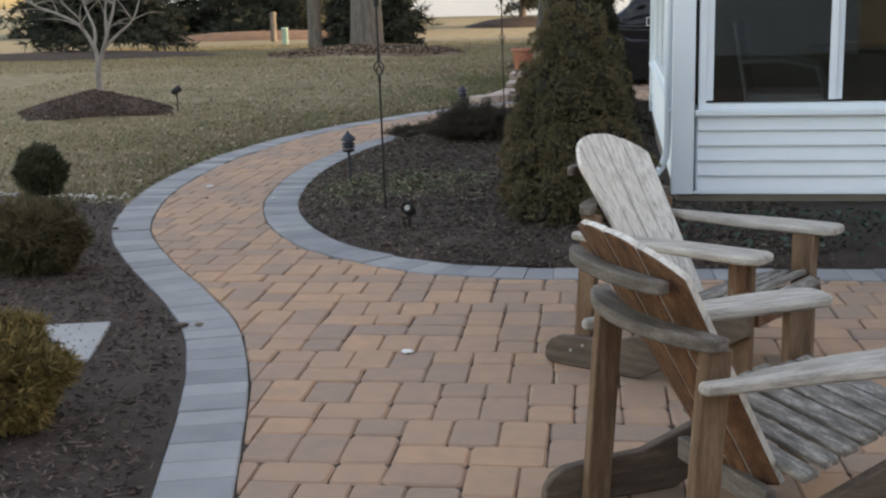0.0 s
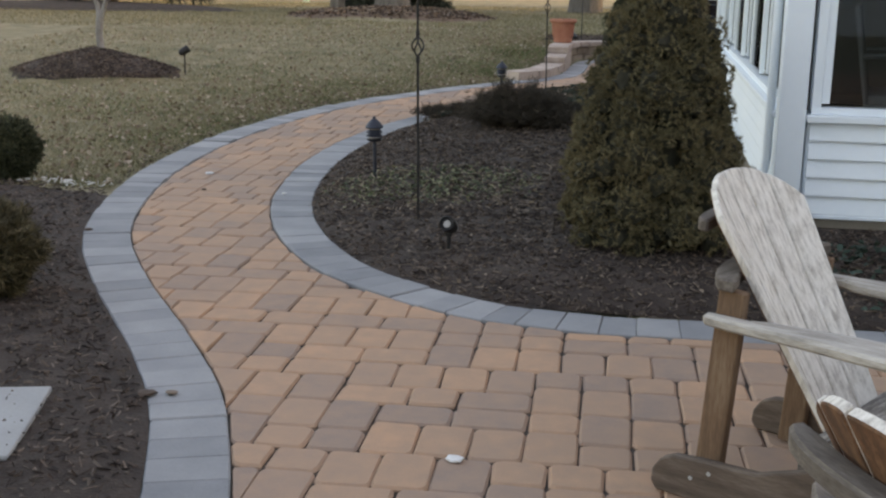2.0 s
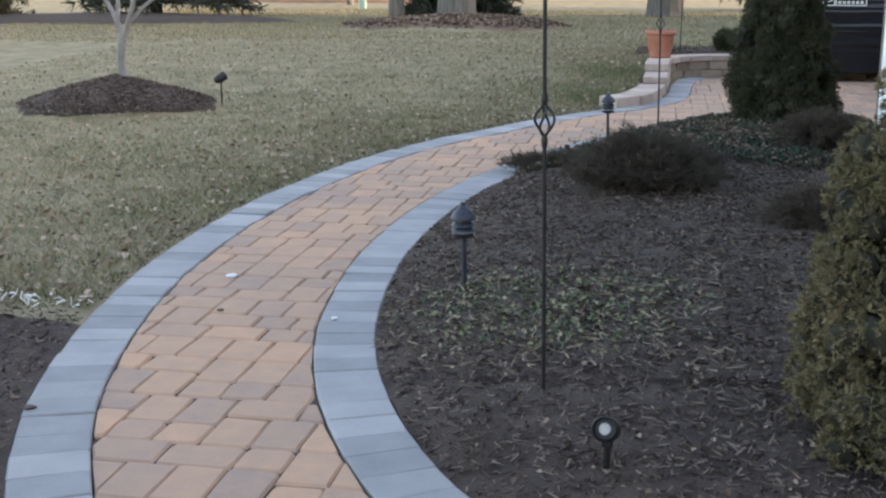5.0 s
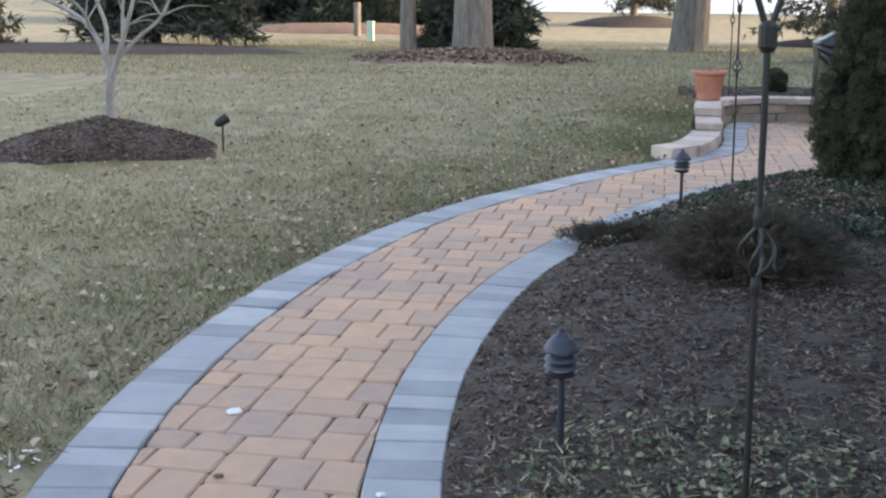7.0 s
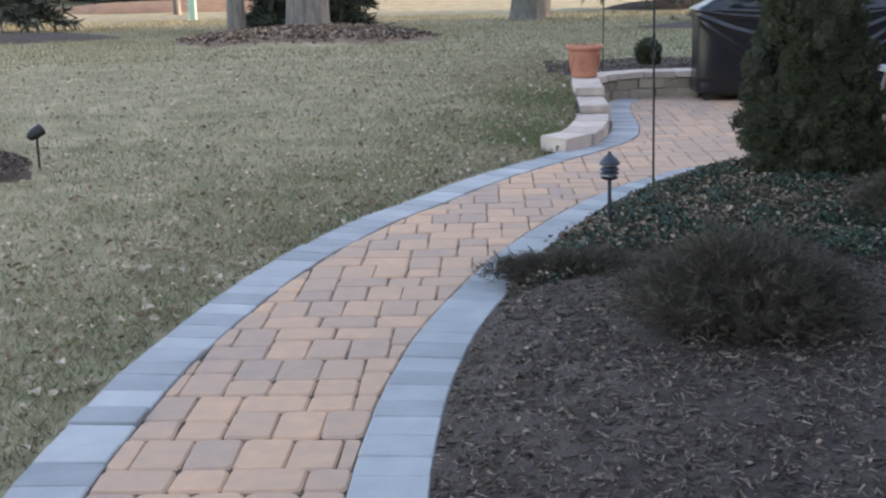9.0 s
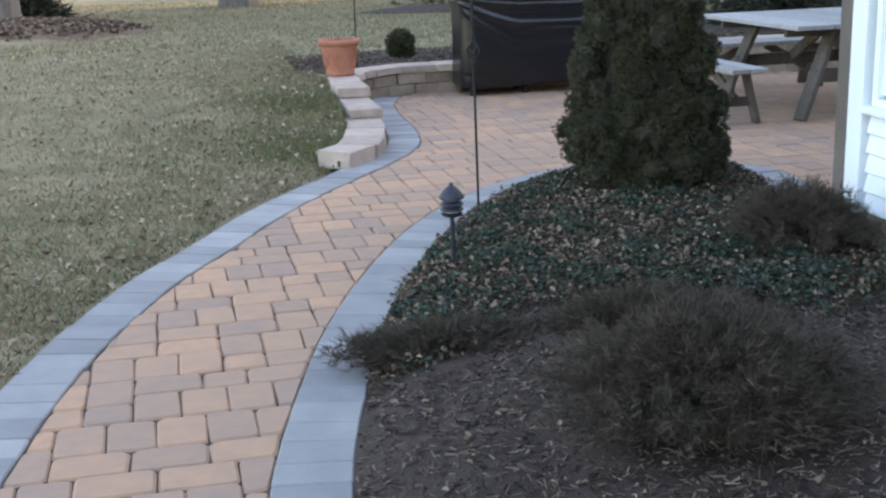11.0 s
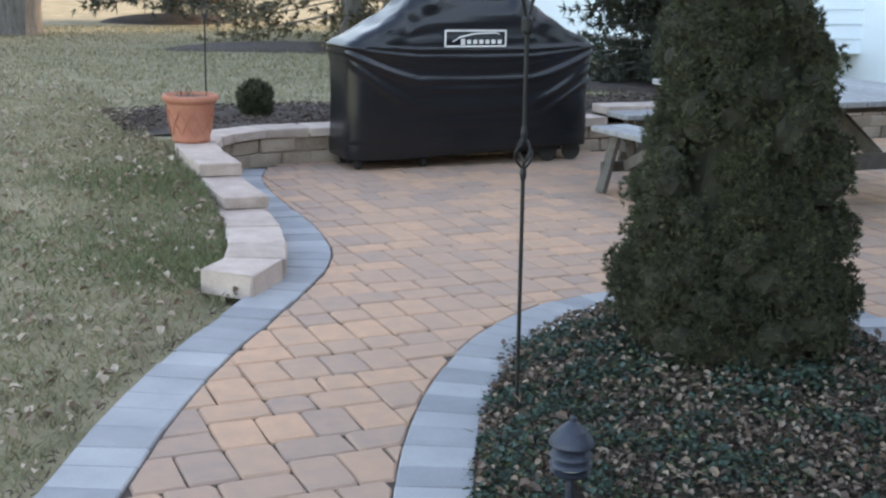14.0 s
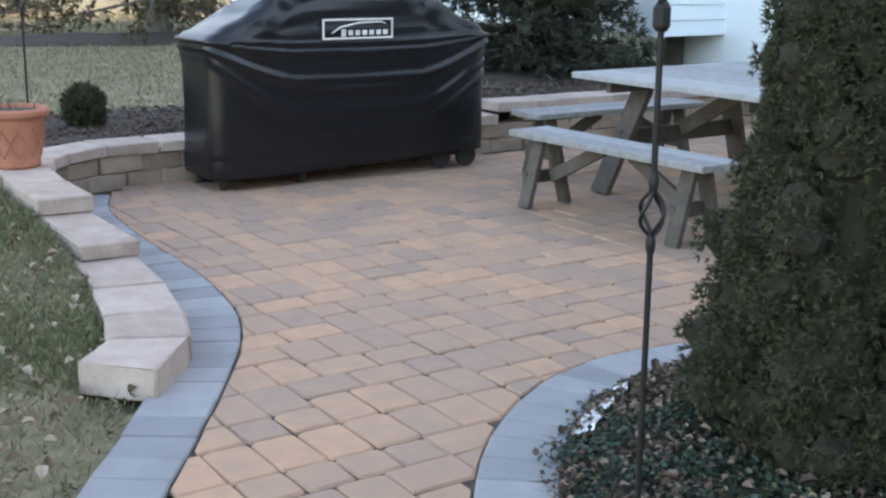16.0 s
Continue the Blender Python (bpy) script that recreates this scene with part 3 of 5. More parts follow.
def piece(pts, top, depth, inset, joint, corner=0.022, rough=0.0, rng=None):
    """A tumbled paving stone from its outline: sides, worn edge and face, as vertices and faces."""
    if len(pts) == 4:
        cut = []
        for k in range(4):
            here, back, on = (np.array(pts[i % 4], float) for i in (k, k - 1, k + 1))
            a, b = back - here, on - here
            ra, rb = (min(0.3, corner / max(1e-6, np.linalg.norm(w))) for w in (a, b))
            cut += [here + a * ra, here + (a * ra + b * rb) * 0.24, here + b * rb]
        pts = cut
    p = np.array(pts, float)
    if rough:
        p = p + rng.normal(0, rough, p.shape)
    c = p.mean(0)
    d = np.linalg.norm(p - c, axis=1, keepdims=True)
    n = len(p)
    o = c + (p - c) * np.maximum(0.2, 1 - joint / d)
    m = c + (p - c) * np.maximum(0.15, 1 - (joint + inset) / d)
    v = [(*q_, top - depth) for q_ in o] + [(*q_, top - inset * 0.75) for q_ in o] + [(*q_, top) for q_ in m]
    f = [tuple(range(2 * n, 3 * n))]
    for k in range(n):
        j = (k + 1) % n
        f += [(k, j, n + j, n + k), (n + k, n + j, 2 * n + j, 2 * n + k)]
    return v, f


def clip(pts, p0, n):
    """The part of an outline on the side of the line at p0 to which n points."""
    out = []
    for a, b in zip(pts, pts[1:] + pts[:1]):
        da, db = np.dot(np.subtract(a, p0), n), np.dot(np.subtract(b, p0), n)
        if da >= 0:
            out.append(a)
        if (da < 0) != (db < 0):
            u = da / (da - db)
            out.append(tuple(np.array(a) + u * np.subtract(b, a)))
    return out


def area(pts):
    x, y = np.array(pts).T
    return 0.5 * abs(np.dot(x, np.roll(y, 1)) - np.dot(y, np.roll(x, 1)))


def strip(name, ys, xl, xr, z, material):
    v = [(x, y, z) for y in ys for x in (xl(y), xr(y))]
    f = [(2 * k, 2 * k + 1, 2 * k + 3, 2 * k + 2) for k in range(len(ys) - 1)]
    return part_np(name, v, f, material)


lo_x = x_of(LEFT, 0, LEFT.length, BW - 0.01)
ro_x = x_of(RIGHT, 2.6, s_top, -BW + 0.01)
rr_x = x_of(RIGHT, s_top, RIGHT.length, -BW + 0.01)
WALK = tagged(strip("pavement_walk", np.arange(5.06, 13.75, 0.08), lo_x, ro_x, -0.012, M_SAND), "curving garden walk of tumbled tan and grey-brown pavers", "path", kind="structure")
NEAR = tagged(strip("pavement_patio", np.arange(-4, 5.07, 0.08), lo_x, lambda y: 6.2, -0.012, M_SAND), "patio of tumbled clay-coloured concrete pavers", "patio", kind="structure")
FAR = tagged(strip("pavement_terrace", np.arange(13.74, WALL_Y + 0.06, 0.08), lo_x, lambda y: 8.0, -0.012, M_SAND), "paved terrace of tumbled tan pavers inside the low wall", "patio", kind="structure")
tagged(strip("pavement_side", np.arange(10.6, 13.75, 0.08), rr_x, lambda y: 8.0, -0.012, M_SAND), "paving that runs on between the island bed and the house", "patio", kind="structure")

UNIT = 0.0763
pattern = fill_pattern(134, 288, random.Random(5))
field = {"walk": [], "near": [], "far": []}
prng = np.random.default_rng(11)
for c, r, a, b in pattern:
    x0, y0 = -2.0 + c * UNIT, -4.0 + r * UNIT
    cx, cy = x0 + a * UNIT / 2, y0 + b * UNIT / 2
    if not (-2 < cx < 7.9 and -3.9 < cy < WALL_Y - 0.02):
        continue
    kl, kr = LEFT.near(cx, cy), RIGHT.near(cx, cy)
    dl, dr = -LEFT.side(cx, cy), RIGHT.side(cx, cy)
    if dl < -0.16 or dr < -0.16 or (cy < 5 and cx > 6.1):
        continue
    pts = [(x0, y0), (x0 + a * UNIT, y0), (x0 + a * UNIT, y0 + b * UNIT), (x0, y0 + b * UNIT)]
    if dl < 0.2:
        pts = clip(pts, LEFT.p[kl] - 0.003 * LEFT.n[kl], -LEFT.n[kl])
    if dr < 0.2 and len(pts) > 2:
        pts = clip(pts, RIGHT.p[kr] + 0.003 * RIGHT.n[kr], RIGHT.n[kr])
    if len(pts) < 3 or area(pts) < 0.0015:
        continue
    key = "near" if cy < 5 else ("walk" if cy < 13.6 and cx < 1.8 else "far")
    field[key].append((cx, cy, pts))


def lay(stones, parent, rest_name, centre, label):
    """The stones nearest to a spot of the plan one by one, those past 300 joined."""
    stones.sort(key=lambda s: (s[0] - centre[0]) ** 2 + ((s[1] - centre[1]) * centre[2]) ** 2)
    shared, v, f = {}, [], []
    for k, (cx, cy, pts) in enumerate(stones):
        top = prng.normal(0, 0.0016)
        if k < 300:
            loc = [(round(x - cx, 4), round(y - cy, 4)) for x, y in pts]
            key = (tuple(loc), k % 5)
            if key not in shared:
                pv, pf = piece(loc, 0.0, 0.05, 0.010, 0.0022, rough=0.002, rng=prng)
                me = bpy.data.meshes.new("paver")
                me.from_pydata(pv, [], pf)
                me.materials.append(M_PAVER)
                shared[key] = me
            ob = new("paver", shared[key])
            ob.parent = parent
            ob.matrix_world = pose(cx, cy, top, prng.normal(0, 0.35), prng.normal(0, 0.35), prng.normal(0, 0.4))
        else:
            pv, pf = piece(pts, top, 0.05, 0.010, 0.0022, rough=0.002, rng=prng)
            f += [tuple(i + len(v) for i in q_) for q_ in pf]
            v += pv
    if v:
        tagged(part_np(rest_name, v, f, M_PAVER, parent), kind="stuff")


def lay_border(edge, s0, s1, side, parents):
    s = s0
    while s < s1:
        step = 0.152
        (p0, n0), (p1, n1) = edge.at(s), edge.at(s + step)
        pts = [tuple(p0 + side * 0.001 * n0), tuple(p1 + side * 0.001 * n1), tuple(p1 + side * BW * n1), tuple(p0 + side * BW * n0)]
        c = np.mean(pts, 0)
        host = parents(c)
        pv, pf = piece([tuple(np.array(q_) - c) for q_ in pts], 0.0, 0.06, 0.006, 0.0014, 0.006, 0.0008, prng)
        if side < 0:
            pf = [t_[::-1] for t_ in pf]
        me = bpy.data.meshes.new("border_stone")
        me.from_pydata(pv, [], pf)
        me.materials.append(M_BORDER)
        ob = new("border_stone", me)
        ob.parent = host
        ob.matrix_world = pose(*c, 0.004 + prng.normal(0, 0.002), prng.normal(0, 0.4), prng.normal(0, 0.4), prng.normal(0, 0.3))
        s += step


def host_of(c):
    return NEAR if c[1] < 5.06 else (WALK if c[1] < 13.6 and c[0] < 1.8 else FAR)


# ---------------------------------------------------------------- the sunroom
HX, HY, HY2, HX2 = 1.9, 6.4, 11.8, 8.4
HTURN = -1.6
house = thing("sunroom", (HX, HY, 0), HTURN, "white vinyl-sided sunroom with large sliding windows", "house")


def hbox(name, x0, x1, y0, y1, z0, z1, m, parent=None, bevel=0.004, label=""):
    return part(name, box(((x0 + x1) / 2, (y0 + y1) / 2, (z0 + z1) / 2), (x1 - x0, y1 - y0, z1 - z0), None, bevel), m, parent or house, label)


WX, WY = HX2 - HX, HY2 - HY
Z_SILL, Z_TOP = 0.685, 2.05
hbox("foundation", 0.03, WX, 0.03, 0.2, -0.1, 0.16, M_FOUND, label="tan masonry foundation")
hbox("foundation", 0.03, 0.2, 0.2, WY, -0.1, 0.16, M_FOUND, label="tan masonry foundation")
hbox("corner_post", 0, 0.125, 0, 0.125, 0.155, 2.2, M_WHITE)
hbox("corner_post", 0, 0.125, WY - 0.125, WY, 0.155, 2.2, M_WHITE)
hbox("wall", 0.14, WX, 0.05, 0.16, 0.16, 0.62, M_WHITE)
hbox("wall", 0.05, 0.16, 0.14, WY - 0.14, 0.16, 0.62, M_WHITE)
hbox("starter_strip", 0.128, WX, 0.012, 0.05, 0.155, 0.172, M_WHITE, bevel=0.003)


def siding_board(length, z, h):
    """One lap of siding along +x: it leans out at the foot."""
    prof = [(0.05, z + h + 0.012), (0.036, z + h), (0.016, z + 0.006), (0.018, z), (0.05, z)]
    return plate([(0, y, zz) for y, zz in prof], (length, 0, 0))


for k in range(5):
    b = part("siding_board", siding_board(WX - 0.15, 0.172 + 0.0885 * k, 0.0885), M_WHITE, house)
    b.location = (0.15, 0, 0)
    b = part("siding_board", siding_board(WY - 0.3, 0.172 + 0.0885 * k, 0.0885), M_WHITE, house)
    b.location, b.rotation_euler = (0, WY - 0.15, 0), (0, 0, -math.pi / 2)
hbox("window_sill", 0.128, WX, -0.012, 0.16, 0.615, 0.65, M_WHITE, bevel=0.006)
hbox("window_sill", -0.012, 0.16, 0.128, WY - 0.128, 0.615, 0.65, M_WHITE, bevel=0.006)
hbox("fascia", -0.03, WX, -0.03, 0.16, Z_TOP + 0.06, 2.4, M_WHITE)
hbox("fascia", -0.03, 0.16, 0.16, WY, Z_TOP + 0.06, 2.4, M_WHITE)
# Roof out of view; its left eave is widened to shade the side wall.
hbox("roof", -0.5, WX, -0.25, WY + 0.1, 2.41, 2.52, M_ROOF)


def window(length, sashes):
    """A sliding window along +x with its sashes in two planes."""
    w = thing("window", (0, 0, 0))
    zc, hh = (Z_SILL - 0.035 + Z_TOP + 0.05) / 2, Z_TOP + 0.05 - Z_SILL + 0.035
    for name, c, s in (("window_frame", (length / 2, 0.06, Z_SILL - 0.018), (length, 0.1, 0.034)), ("window_frame", (length / 2, 0.06, Z_TOP + 0.03), (length, 0.1, 0.06)), ("window_frame", (0.022, 0.06, zc), (0.044, 0.098, hh)), ("window_frame", (length - 0.022, 0.06, zc), (0.044, 0.098, hh))):
        part(name, box(c, s, None, 0.004), M_WHITE, w)
    run = length - 0.088
    for k in range(sashes):
        x0, x1 = 0.044 + run * k / sashes, 0.044 + run * (k + 1) / sashes
        y = 0.045 + 0.035 * (k % 2)
        for c, s in (((x0 + 0.02, y, zc), (0.04, 0.03, hh - 0.1)), ((x1 - 0.02, y, zc), (0.04, 0.03, hh - 0.1))):
            part("sash_stile", box(c, s, None, 0.003), M_WHITE, w)
        pane = part("pane", box(((x0 + x1) / 2, y, zc), (x1 - x0 - 0.08, 0.006, hh - 0.1)), M_GLASS, w)
        pane.visible_shadow = False
    return w


w1 = window(1.55, 2)
w1.parent, w1.location = house, (0.15, 0.02, 0)
w2 = window(WX - 1.85, 2)
w2.parent, w2.location = house, (1.8, 0.02, 0)
w3 = window(WY - 0.3, 7)
w3.parent, w3.matrix_basis = house, pose(0.02, WY - 0.15, 0, 0, 0, -90)
hbox("wall_pier", 1.7, 1.8, 0.02, 0.14, 0.65, Z_TOP + 0.06, M_WHITE)
down = part("downspout", tube([(-0.022, 0.17, 2.3), (-0.022, 0.17, 0.42), (-0.03, 0.16, 0.36), (-0.06, 0.13, 0.29), (-0.09, 0.1, 0.26)], 0.022, 10), M_WHITE, house, "white downspout with an elbow at its foot")

room = thing("sunroom_floor", (HX, HY, 0), HTURN, "dark tiled floor and walls inside the sunroom", "room", kind="structure")
part("floor_slab", box((WX / 2 + 0.1, WY / 2, 0.2), (WX - 0.3, WY - 0.35, 0.08)), M_INFLOOR, room)
part("back_wall", box((WX + 0.05, WY / 2, 1.2), (0.1, WY, 2.5)), M_INSIDE, room)
part("end_wall", box((WX / 2, WY + 0.05, 1.2), (WX, 0.1, 2.5)), M_INSIDE, room)
part("ceiling_board", box((WX / 2 + 0.1, WY / 2, 2.36), (WX - 0.4, WY - 0.4, 0.05)), M_INSIDE, room)


def sunroom_chair(x, y, turn, group="chairs in the sunroom"):
    ob = thing("sling_chair", (x, y, 0.242), turn, "grey metal sling chair with a pale cushion inside the sunroom", "chair", group)
    for s in (-0.26, 0.26):
        part("side_frame", tube([(-0.28, s, 0.9), (-0.2, s, 0.42), (0.22, s, 0.4), (0.28, s, 0.0)], 0.014, 8), M_ALLOY, ob)
        part("arm", tube([(-0.25, s, 0.66), (0.0, s, 0.67), (0.2, s, 0.62), (0.27, s, 0.42)], 0.014, 8), M_ALLOY, ob)
        part("leg", tube([(-0.16, s, 0.41), (-0.28, s, 0.0)], 0.014, 8), M_ALLOY, ob)
    part("backrest", beam((-0.2, 0, 0.45), (-0.28, 0, 0.9), 0.5, 0.02), M_INSIDE, ob)
    part("seat", box((0.02, 0, 0.44), (0.46, 0.5, 0.06), None, 0.02), M_CUSHION, ob)
    return ob


sunroom_chair(2.62, 7.0, -12)
sunroom_chair(4.0, 7.3, 200)
tb = thing("glass_table", (3.4, 7.6, 0.242), 0, "round dark patio table inside the sunroom", "table")
part("tabletop", lathe([(0.5, 0.68), (0.52, 0.69), (0.52, 0.705), (0.5, 0.71)], 40), M_BLACK, tb)
part("pedestal", tube([(0, 0, 0), (0, 0, 0.69)], 0.04, 10), M_BLACK, tb)
part("foot", lathe([(0.28, 0.0), (0.28, 0.02), (0.05, 0.05)], 30), M_BLACK, tb)

# ---------------------------------------------------------------- garden chairs


def adirondack():
    """Facing +x. Back leans away to -x."""
    ob = thing("adirondack_chair", (0, 0, 0), 0, "weathered wooden slatted garden chair on the patio", "chair", "garden chairs on the patio")
    for s in (-1, 1):
        y = s * 0.284
        skid = [(-0.19, 0.02), (-0.187, 0.055), (-0.165, 0.088), (-0.13, 0.105), (-0.06, 0.112), (0.1, 0.12), (0.42, 0.235), (0.6, 0.305), (0.615, 0.22), (0.45, 0.13), (0.2, 0.0), (-0.175, 0.0)]
        part("skid", plate([(x, y - 0.016, z) for x, z in skid], (0, 0.032, 0), 0.004), M_SKIDWOOD, ob)
        part("rear_post", beam((-0.055, s * 0.25, 0.0), (-0.015, s * 0.25, 0.556), 0.034, 0.07, 0.005, (1, 0, 0)), M_POSTWOOD, ob)
        part("front_leg", box((0.56, s * 0.25, 0.234), (0.085, 0.034, 0.468), None, 0.004), M_POSTWOOD, ob)
        arm = [(-0.075, 0.272), (-0.07, 0.305), (0.0, 0.318), (0.2, 0.33), (0.45, 0.36), (0.62, 0.365), (0.665, 0.345), (0.675, 0.30), (0.67, 0.25), (0.64, 0.22), (0.3, 0.22), (0.08, 0.25), (0.04, 0.272)]
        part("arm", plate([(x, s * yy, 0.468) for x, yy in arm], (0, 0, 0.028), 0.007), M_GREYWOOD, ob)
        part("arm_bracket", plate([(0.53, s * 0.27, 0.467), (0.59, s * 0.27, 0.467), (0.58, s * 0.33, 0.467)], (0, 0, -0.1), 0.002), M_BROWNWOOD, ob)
        for z in (0.06, 0.085):
            part("screw_head", lathe([(0.006, 0.0), (0.005, 0.003)], 10, (-0.075 + 0.05 * (z > 0.07), s * 0.2995, z), Matrix.Rotation(-s * math.pi / 2, 4, "X")), M_LENS, ob)
    # back slats: fan from the seat, with a rounded top line
    lean = math.radians(30)
    foot = Vector((0.215, 0, 0.15))
    along, out = Vector((-math.sin(lean), 0, math.cos(lean))), Vector((math.cos(lean), 0, math.sin(lean)))
    top = lambda u: 0.765 - 0.13 * abs(u) ** 2.4
    for k in range(5):
        a, b = (k - 2.5) / 2.5, (k - 1.5) / 2.5
        g = 0.007
        w0, w1 = 0.155, 0.235
        pts = []
        steps = [a + (b - a) * j / 4 for j in range(5)]
        low = [(w0 * a + g / 2, 0.0), (w0 * b - g / 2, 0.0)]
        high = [(w1 * u + (g / 2 if j == 0 else (-g / 2 if j == 4 else 0)), top(u)) for j, u in enumerate(steps)]
        ca, cb = 0.05 * a * a - 0.01, 0.05 * b * b - 0.01
        us = [a, b] + steps[::-1]
        for u, (yy, l) in zip(us, low + high[::-1]):
            curve = ca + (cb - ca) * (u - a) / (b - a)
            pts.append(foot + along * l + Vector((0, yy, 0)) + out * curve)
        bm = plate(pts, -out * 0.02, 0.003)
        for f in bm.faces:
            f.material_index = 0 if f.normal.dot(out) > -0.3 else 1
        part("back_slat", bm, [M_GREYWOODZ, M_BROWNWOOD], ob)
    for name, z, x, w, depth, sweep in (("arm_rail", 0.556, 0.012, 0.285, 0.07, 0.13), ("upper_rail", 0.68, -0.103, 0.224, 0.048, 0.07)):
        us = np.linspace(-1, 1, 17)
        outer = [(x - depth - sweep * (1 - u * u) * 0.55 + 0.012 * abs(u) ** 8, w * u, z) for u in us]
        inner = [(x - sweep * (1 - u * u) * 0.55 - 0.012 * abs(u) ** 6, w * u, z) for u in us[::-1]]
        part(name, plate([Vector(p) for p in outer + inner], (0, 0, 0.032), 0.005), M_RAILWOOD, ob)
    part("lower_rail", box((0.175, 0, 0.145), (0.03, 0.4, 0.06), None, 0.004), M_RAILWOOD, ob)
    for k in range(8):
        u = k / 7
        x = 0.235 + 0.375 * u
        z = 0.205 + 0.11 * u + 0.02 * math.sin(u * math.pi) - (0.03 if k == 7 else 0)
        part("seat_slat", box((x, 0, z + 0.02), (0.048, 0.53 if x < 0.5 else 0.46, 0.02), Matrix.Rotation(-0.27 + (0.7 if k == 7 else 0), 4, "Y"), 0.004), M_SEATWOOD, ob)
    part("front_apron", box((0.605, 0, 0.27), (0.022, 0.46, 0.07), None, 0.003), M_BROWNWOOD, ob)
    return ob


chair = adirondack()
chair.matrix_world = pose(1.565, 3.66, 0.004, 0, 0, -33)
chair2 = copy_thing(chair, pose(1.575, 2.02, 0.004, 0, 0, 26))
chair2["label"] = "weathered wooden garden chair with brown back, angled beside another"

# ---------------------------------------------------------------- hooks, path lights, spotlights
def shepherd_hook(x, y, z, turn):
    ob = thing("shepherd_hook", (x, y, z), turn, "tall black iron shepherd hook with a twisted basket knot", "garden hook", "shepherd hooks in the beds")
    part("pole", tube([(0, 0, -0.15), (0, 0, 0.80)], 0.0064, 10), M_BLACK, ob)
    part("upper_pole", tube([(0, 0, 0.89), (0, 0, 1.23)], 0.0064, 10), M_BLACK, ob)
    for k in range(4):
        a = k * math.pi / 2 + 0.4
        pts = [(0.03 * math.sin(math.pi * u) * math.cos(a + 1.6 * u), 0.03 * math.sin(math.pi * u) * math.sin(a + 1.6 * u), 0.795 + 0.10 * u) for u in np.linspace(0, 1, 12)]
        part("basket_wire", tube(pts, 0.0042, 6), M_BLACK, ob)
    for zz in (0.783, 0.907):
        part("collar", lathe([(0.0075, zz - 0.02), (0.0095, zz - 0.01), (0.0105, zz), (0.0095, zz + 0.01), (0.0075, zz + 0.02)], 12), M_BLACK, ob)
    part("fork_collar", lathe([(0.011, 1.20), (0.017, 1.21), (0.017, 1.245), (0.011, 1.255)], 12), M_BLACK, ob)
    for s in (-1, 1):
        pts = [(0, 0, 1.23), (s * 0.02, 0, 1.29), (s * 0.05, 0, 1.37), (s * 0.06, 0, 1.52), (s * 0.075, 0, 1.66), (s * 0.13, 0, 1.75), (s * 0.21, 0, 1.75), (s * 0.26, 0, 1.68), (s * 0.265, 0, 1.6), (s * 0.25, 0, 1.55), (s * 0.275, 0, 1.52), (s * 0.30, 0, 1.53)]
        part("hook_arm", tube(spline_3d(pts), 0.006, 8), M_BLACK, ob)
    return ob


def spline_3d(points, n=5):
    p = [Vector(q_) for q_ in points]
    p = [2 * p[0] - p[1], *p, 2 * p[-1] - p[-2]]
    out = []
    for k in range(1, len(p) - 2):
        a, b, c, d = p[k - 1 : k + 3]
        for j in range(n):
            u = j / n
            out.append(0.5 * (2 * b + (c - a) * u + (2 * a - 5 * b + 4 * c - d) * u * u + (3 * b - a - 3 * c + d) * u**3))
    return out + [p[-2]]


hook_a = shepherd_hook(0.2, 6.33, 0.08, 10)
hook_a.matrix_world = pose(0.2, 6.33, 0.08, 0, -0.8, 10)
hook_b = copy_thing(hook_a, pose(0.515, 12.63, 0.045, 0, -0.9, 25))
hook_c = copy_thing(hook_a, pose(0.74, 17.98, 0.235, 0, 0, 60))


def path_light(x, y, z, tilt):
    ob = thing("path_light", (x, y, z), 0, "dark tiered mushroom-cap path light on a stake", "path light", "path lights along the walk")
    part("stake", tube([(0, 0, -0.12), (0, 0, 0.225)], 0.010, 10), M_LAMP, ob)
    part("cap", lathe([(0.052, 0.279), (0.054, 0.283), (0.05, 0.292), (0.033, 0.314), (0.015, 0.33), (0.009, 0.334), (0.008, 0.344), (0.003, 0.347)], 28), M_LAMP, ob)
    part("lens", lathe([(0.03, 0.215), (0.032, 0.22), (0.032, 0.28)], 20), M_LENS, ob)
    for zz, r in ((0.261, 0.047), (0.239, 0.047)):
        part("louver", lathe([(r - 0.014, zz + 0.010), (r, zz - 0.003), (r + 0.004, zz - 0.009), (r - 0.01, zz - 0.002)], 28), M_LAMP, ob)
    part("base_cup", lathe([(0.014, 0.196), (0.04, 0.205), (0.048, 0.214), (0.034, 0.22)], 28), M_LAMP, ob)
    ob.matrix_world = pose(x, y, z, *tilt)
    return ob


lamp_a = path_light(-0.24, 7.52, 0.085, (1, -1, 0))
lamp_b = copy_thing(lamp_a, pose(0.155, 11.66, 0.095, 0, -0.5, 30))


def spot_light(x, y, z, turn, up, stem, label, k=1.0):
    ob = thing("spotlight", (x, y, z), turn, label, "spotlight", "garden spotlights")
    part("stake", tube([(0, 0, -0.1), (0, 0, stem)], 0.009, 8), M_BLACK, ob)
    m = Matrix.Rotation(radians(90 - up), 4, "Y")
    at = (0.0, 0, stem + 0.035)
    part("housing", lathe([(0.012 * k, -0.075), (0.032 * k, -0.06), (0.042 * k, -0.02), (0.045 * k, 0.045), (0.040 * k, 0.05), (0.034 * k, 0.034), (0.017 * k, 0.032)], 24, at, m), M_BLACK, ob)
    part("lens", lathe([(0.017, 0.033), (0.015, 0.037), (0.005, 0.038)], 20, at, m), M_LENS, ob)
    part("bracket", box((0, 0, stem + 0.0), (0.02, 0.03, 0.03), None, 0.004), M_BLACK, ob)
    return ob


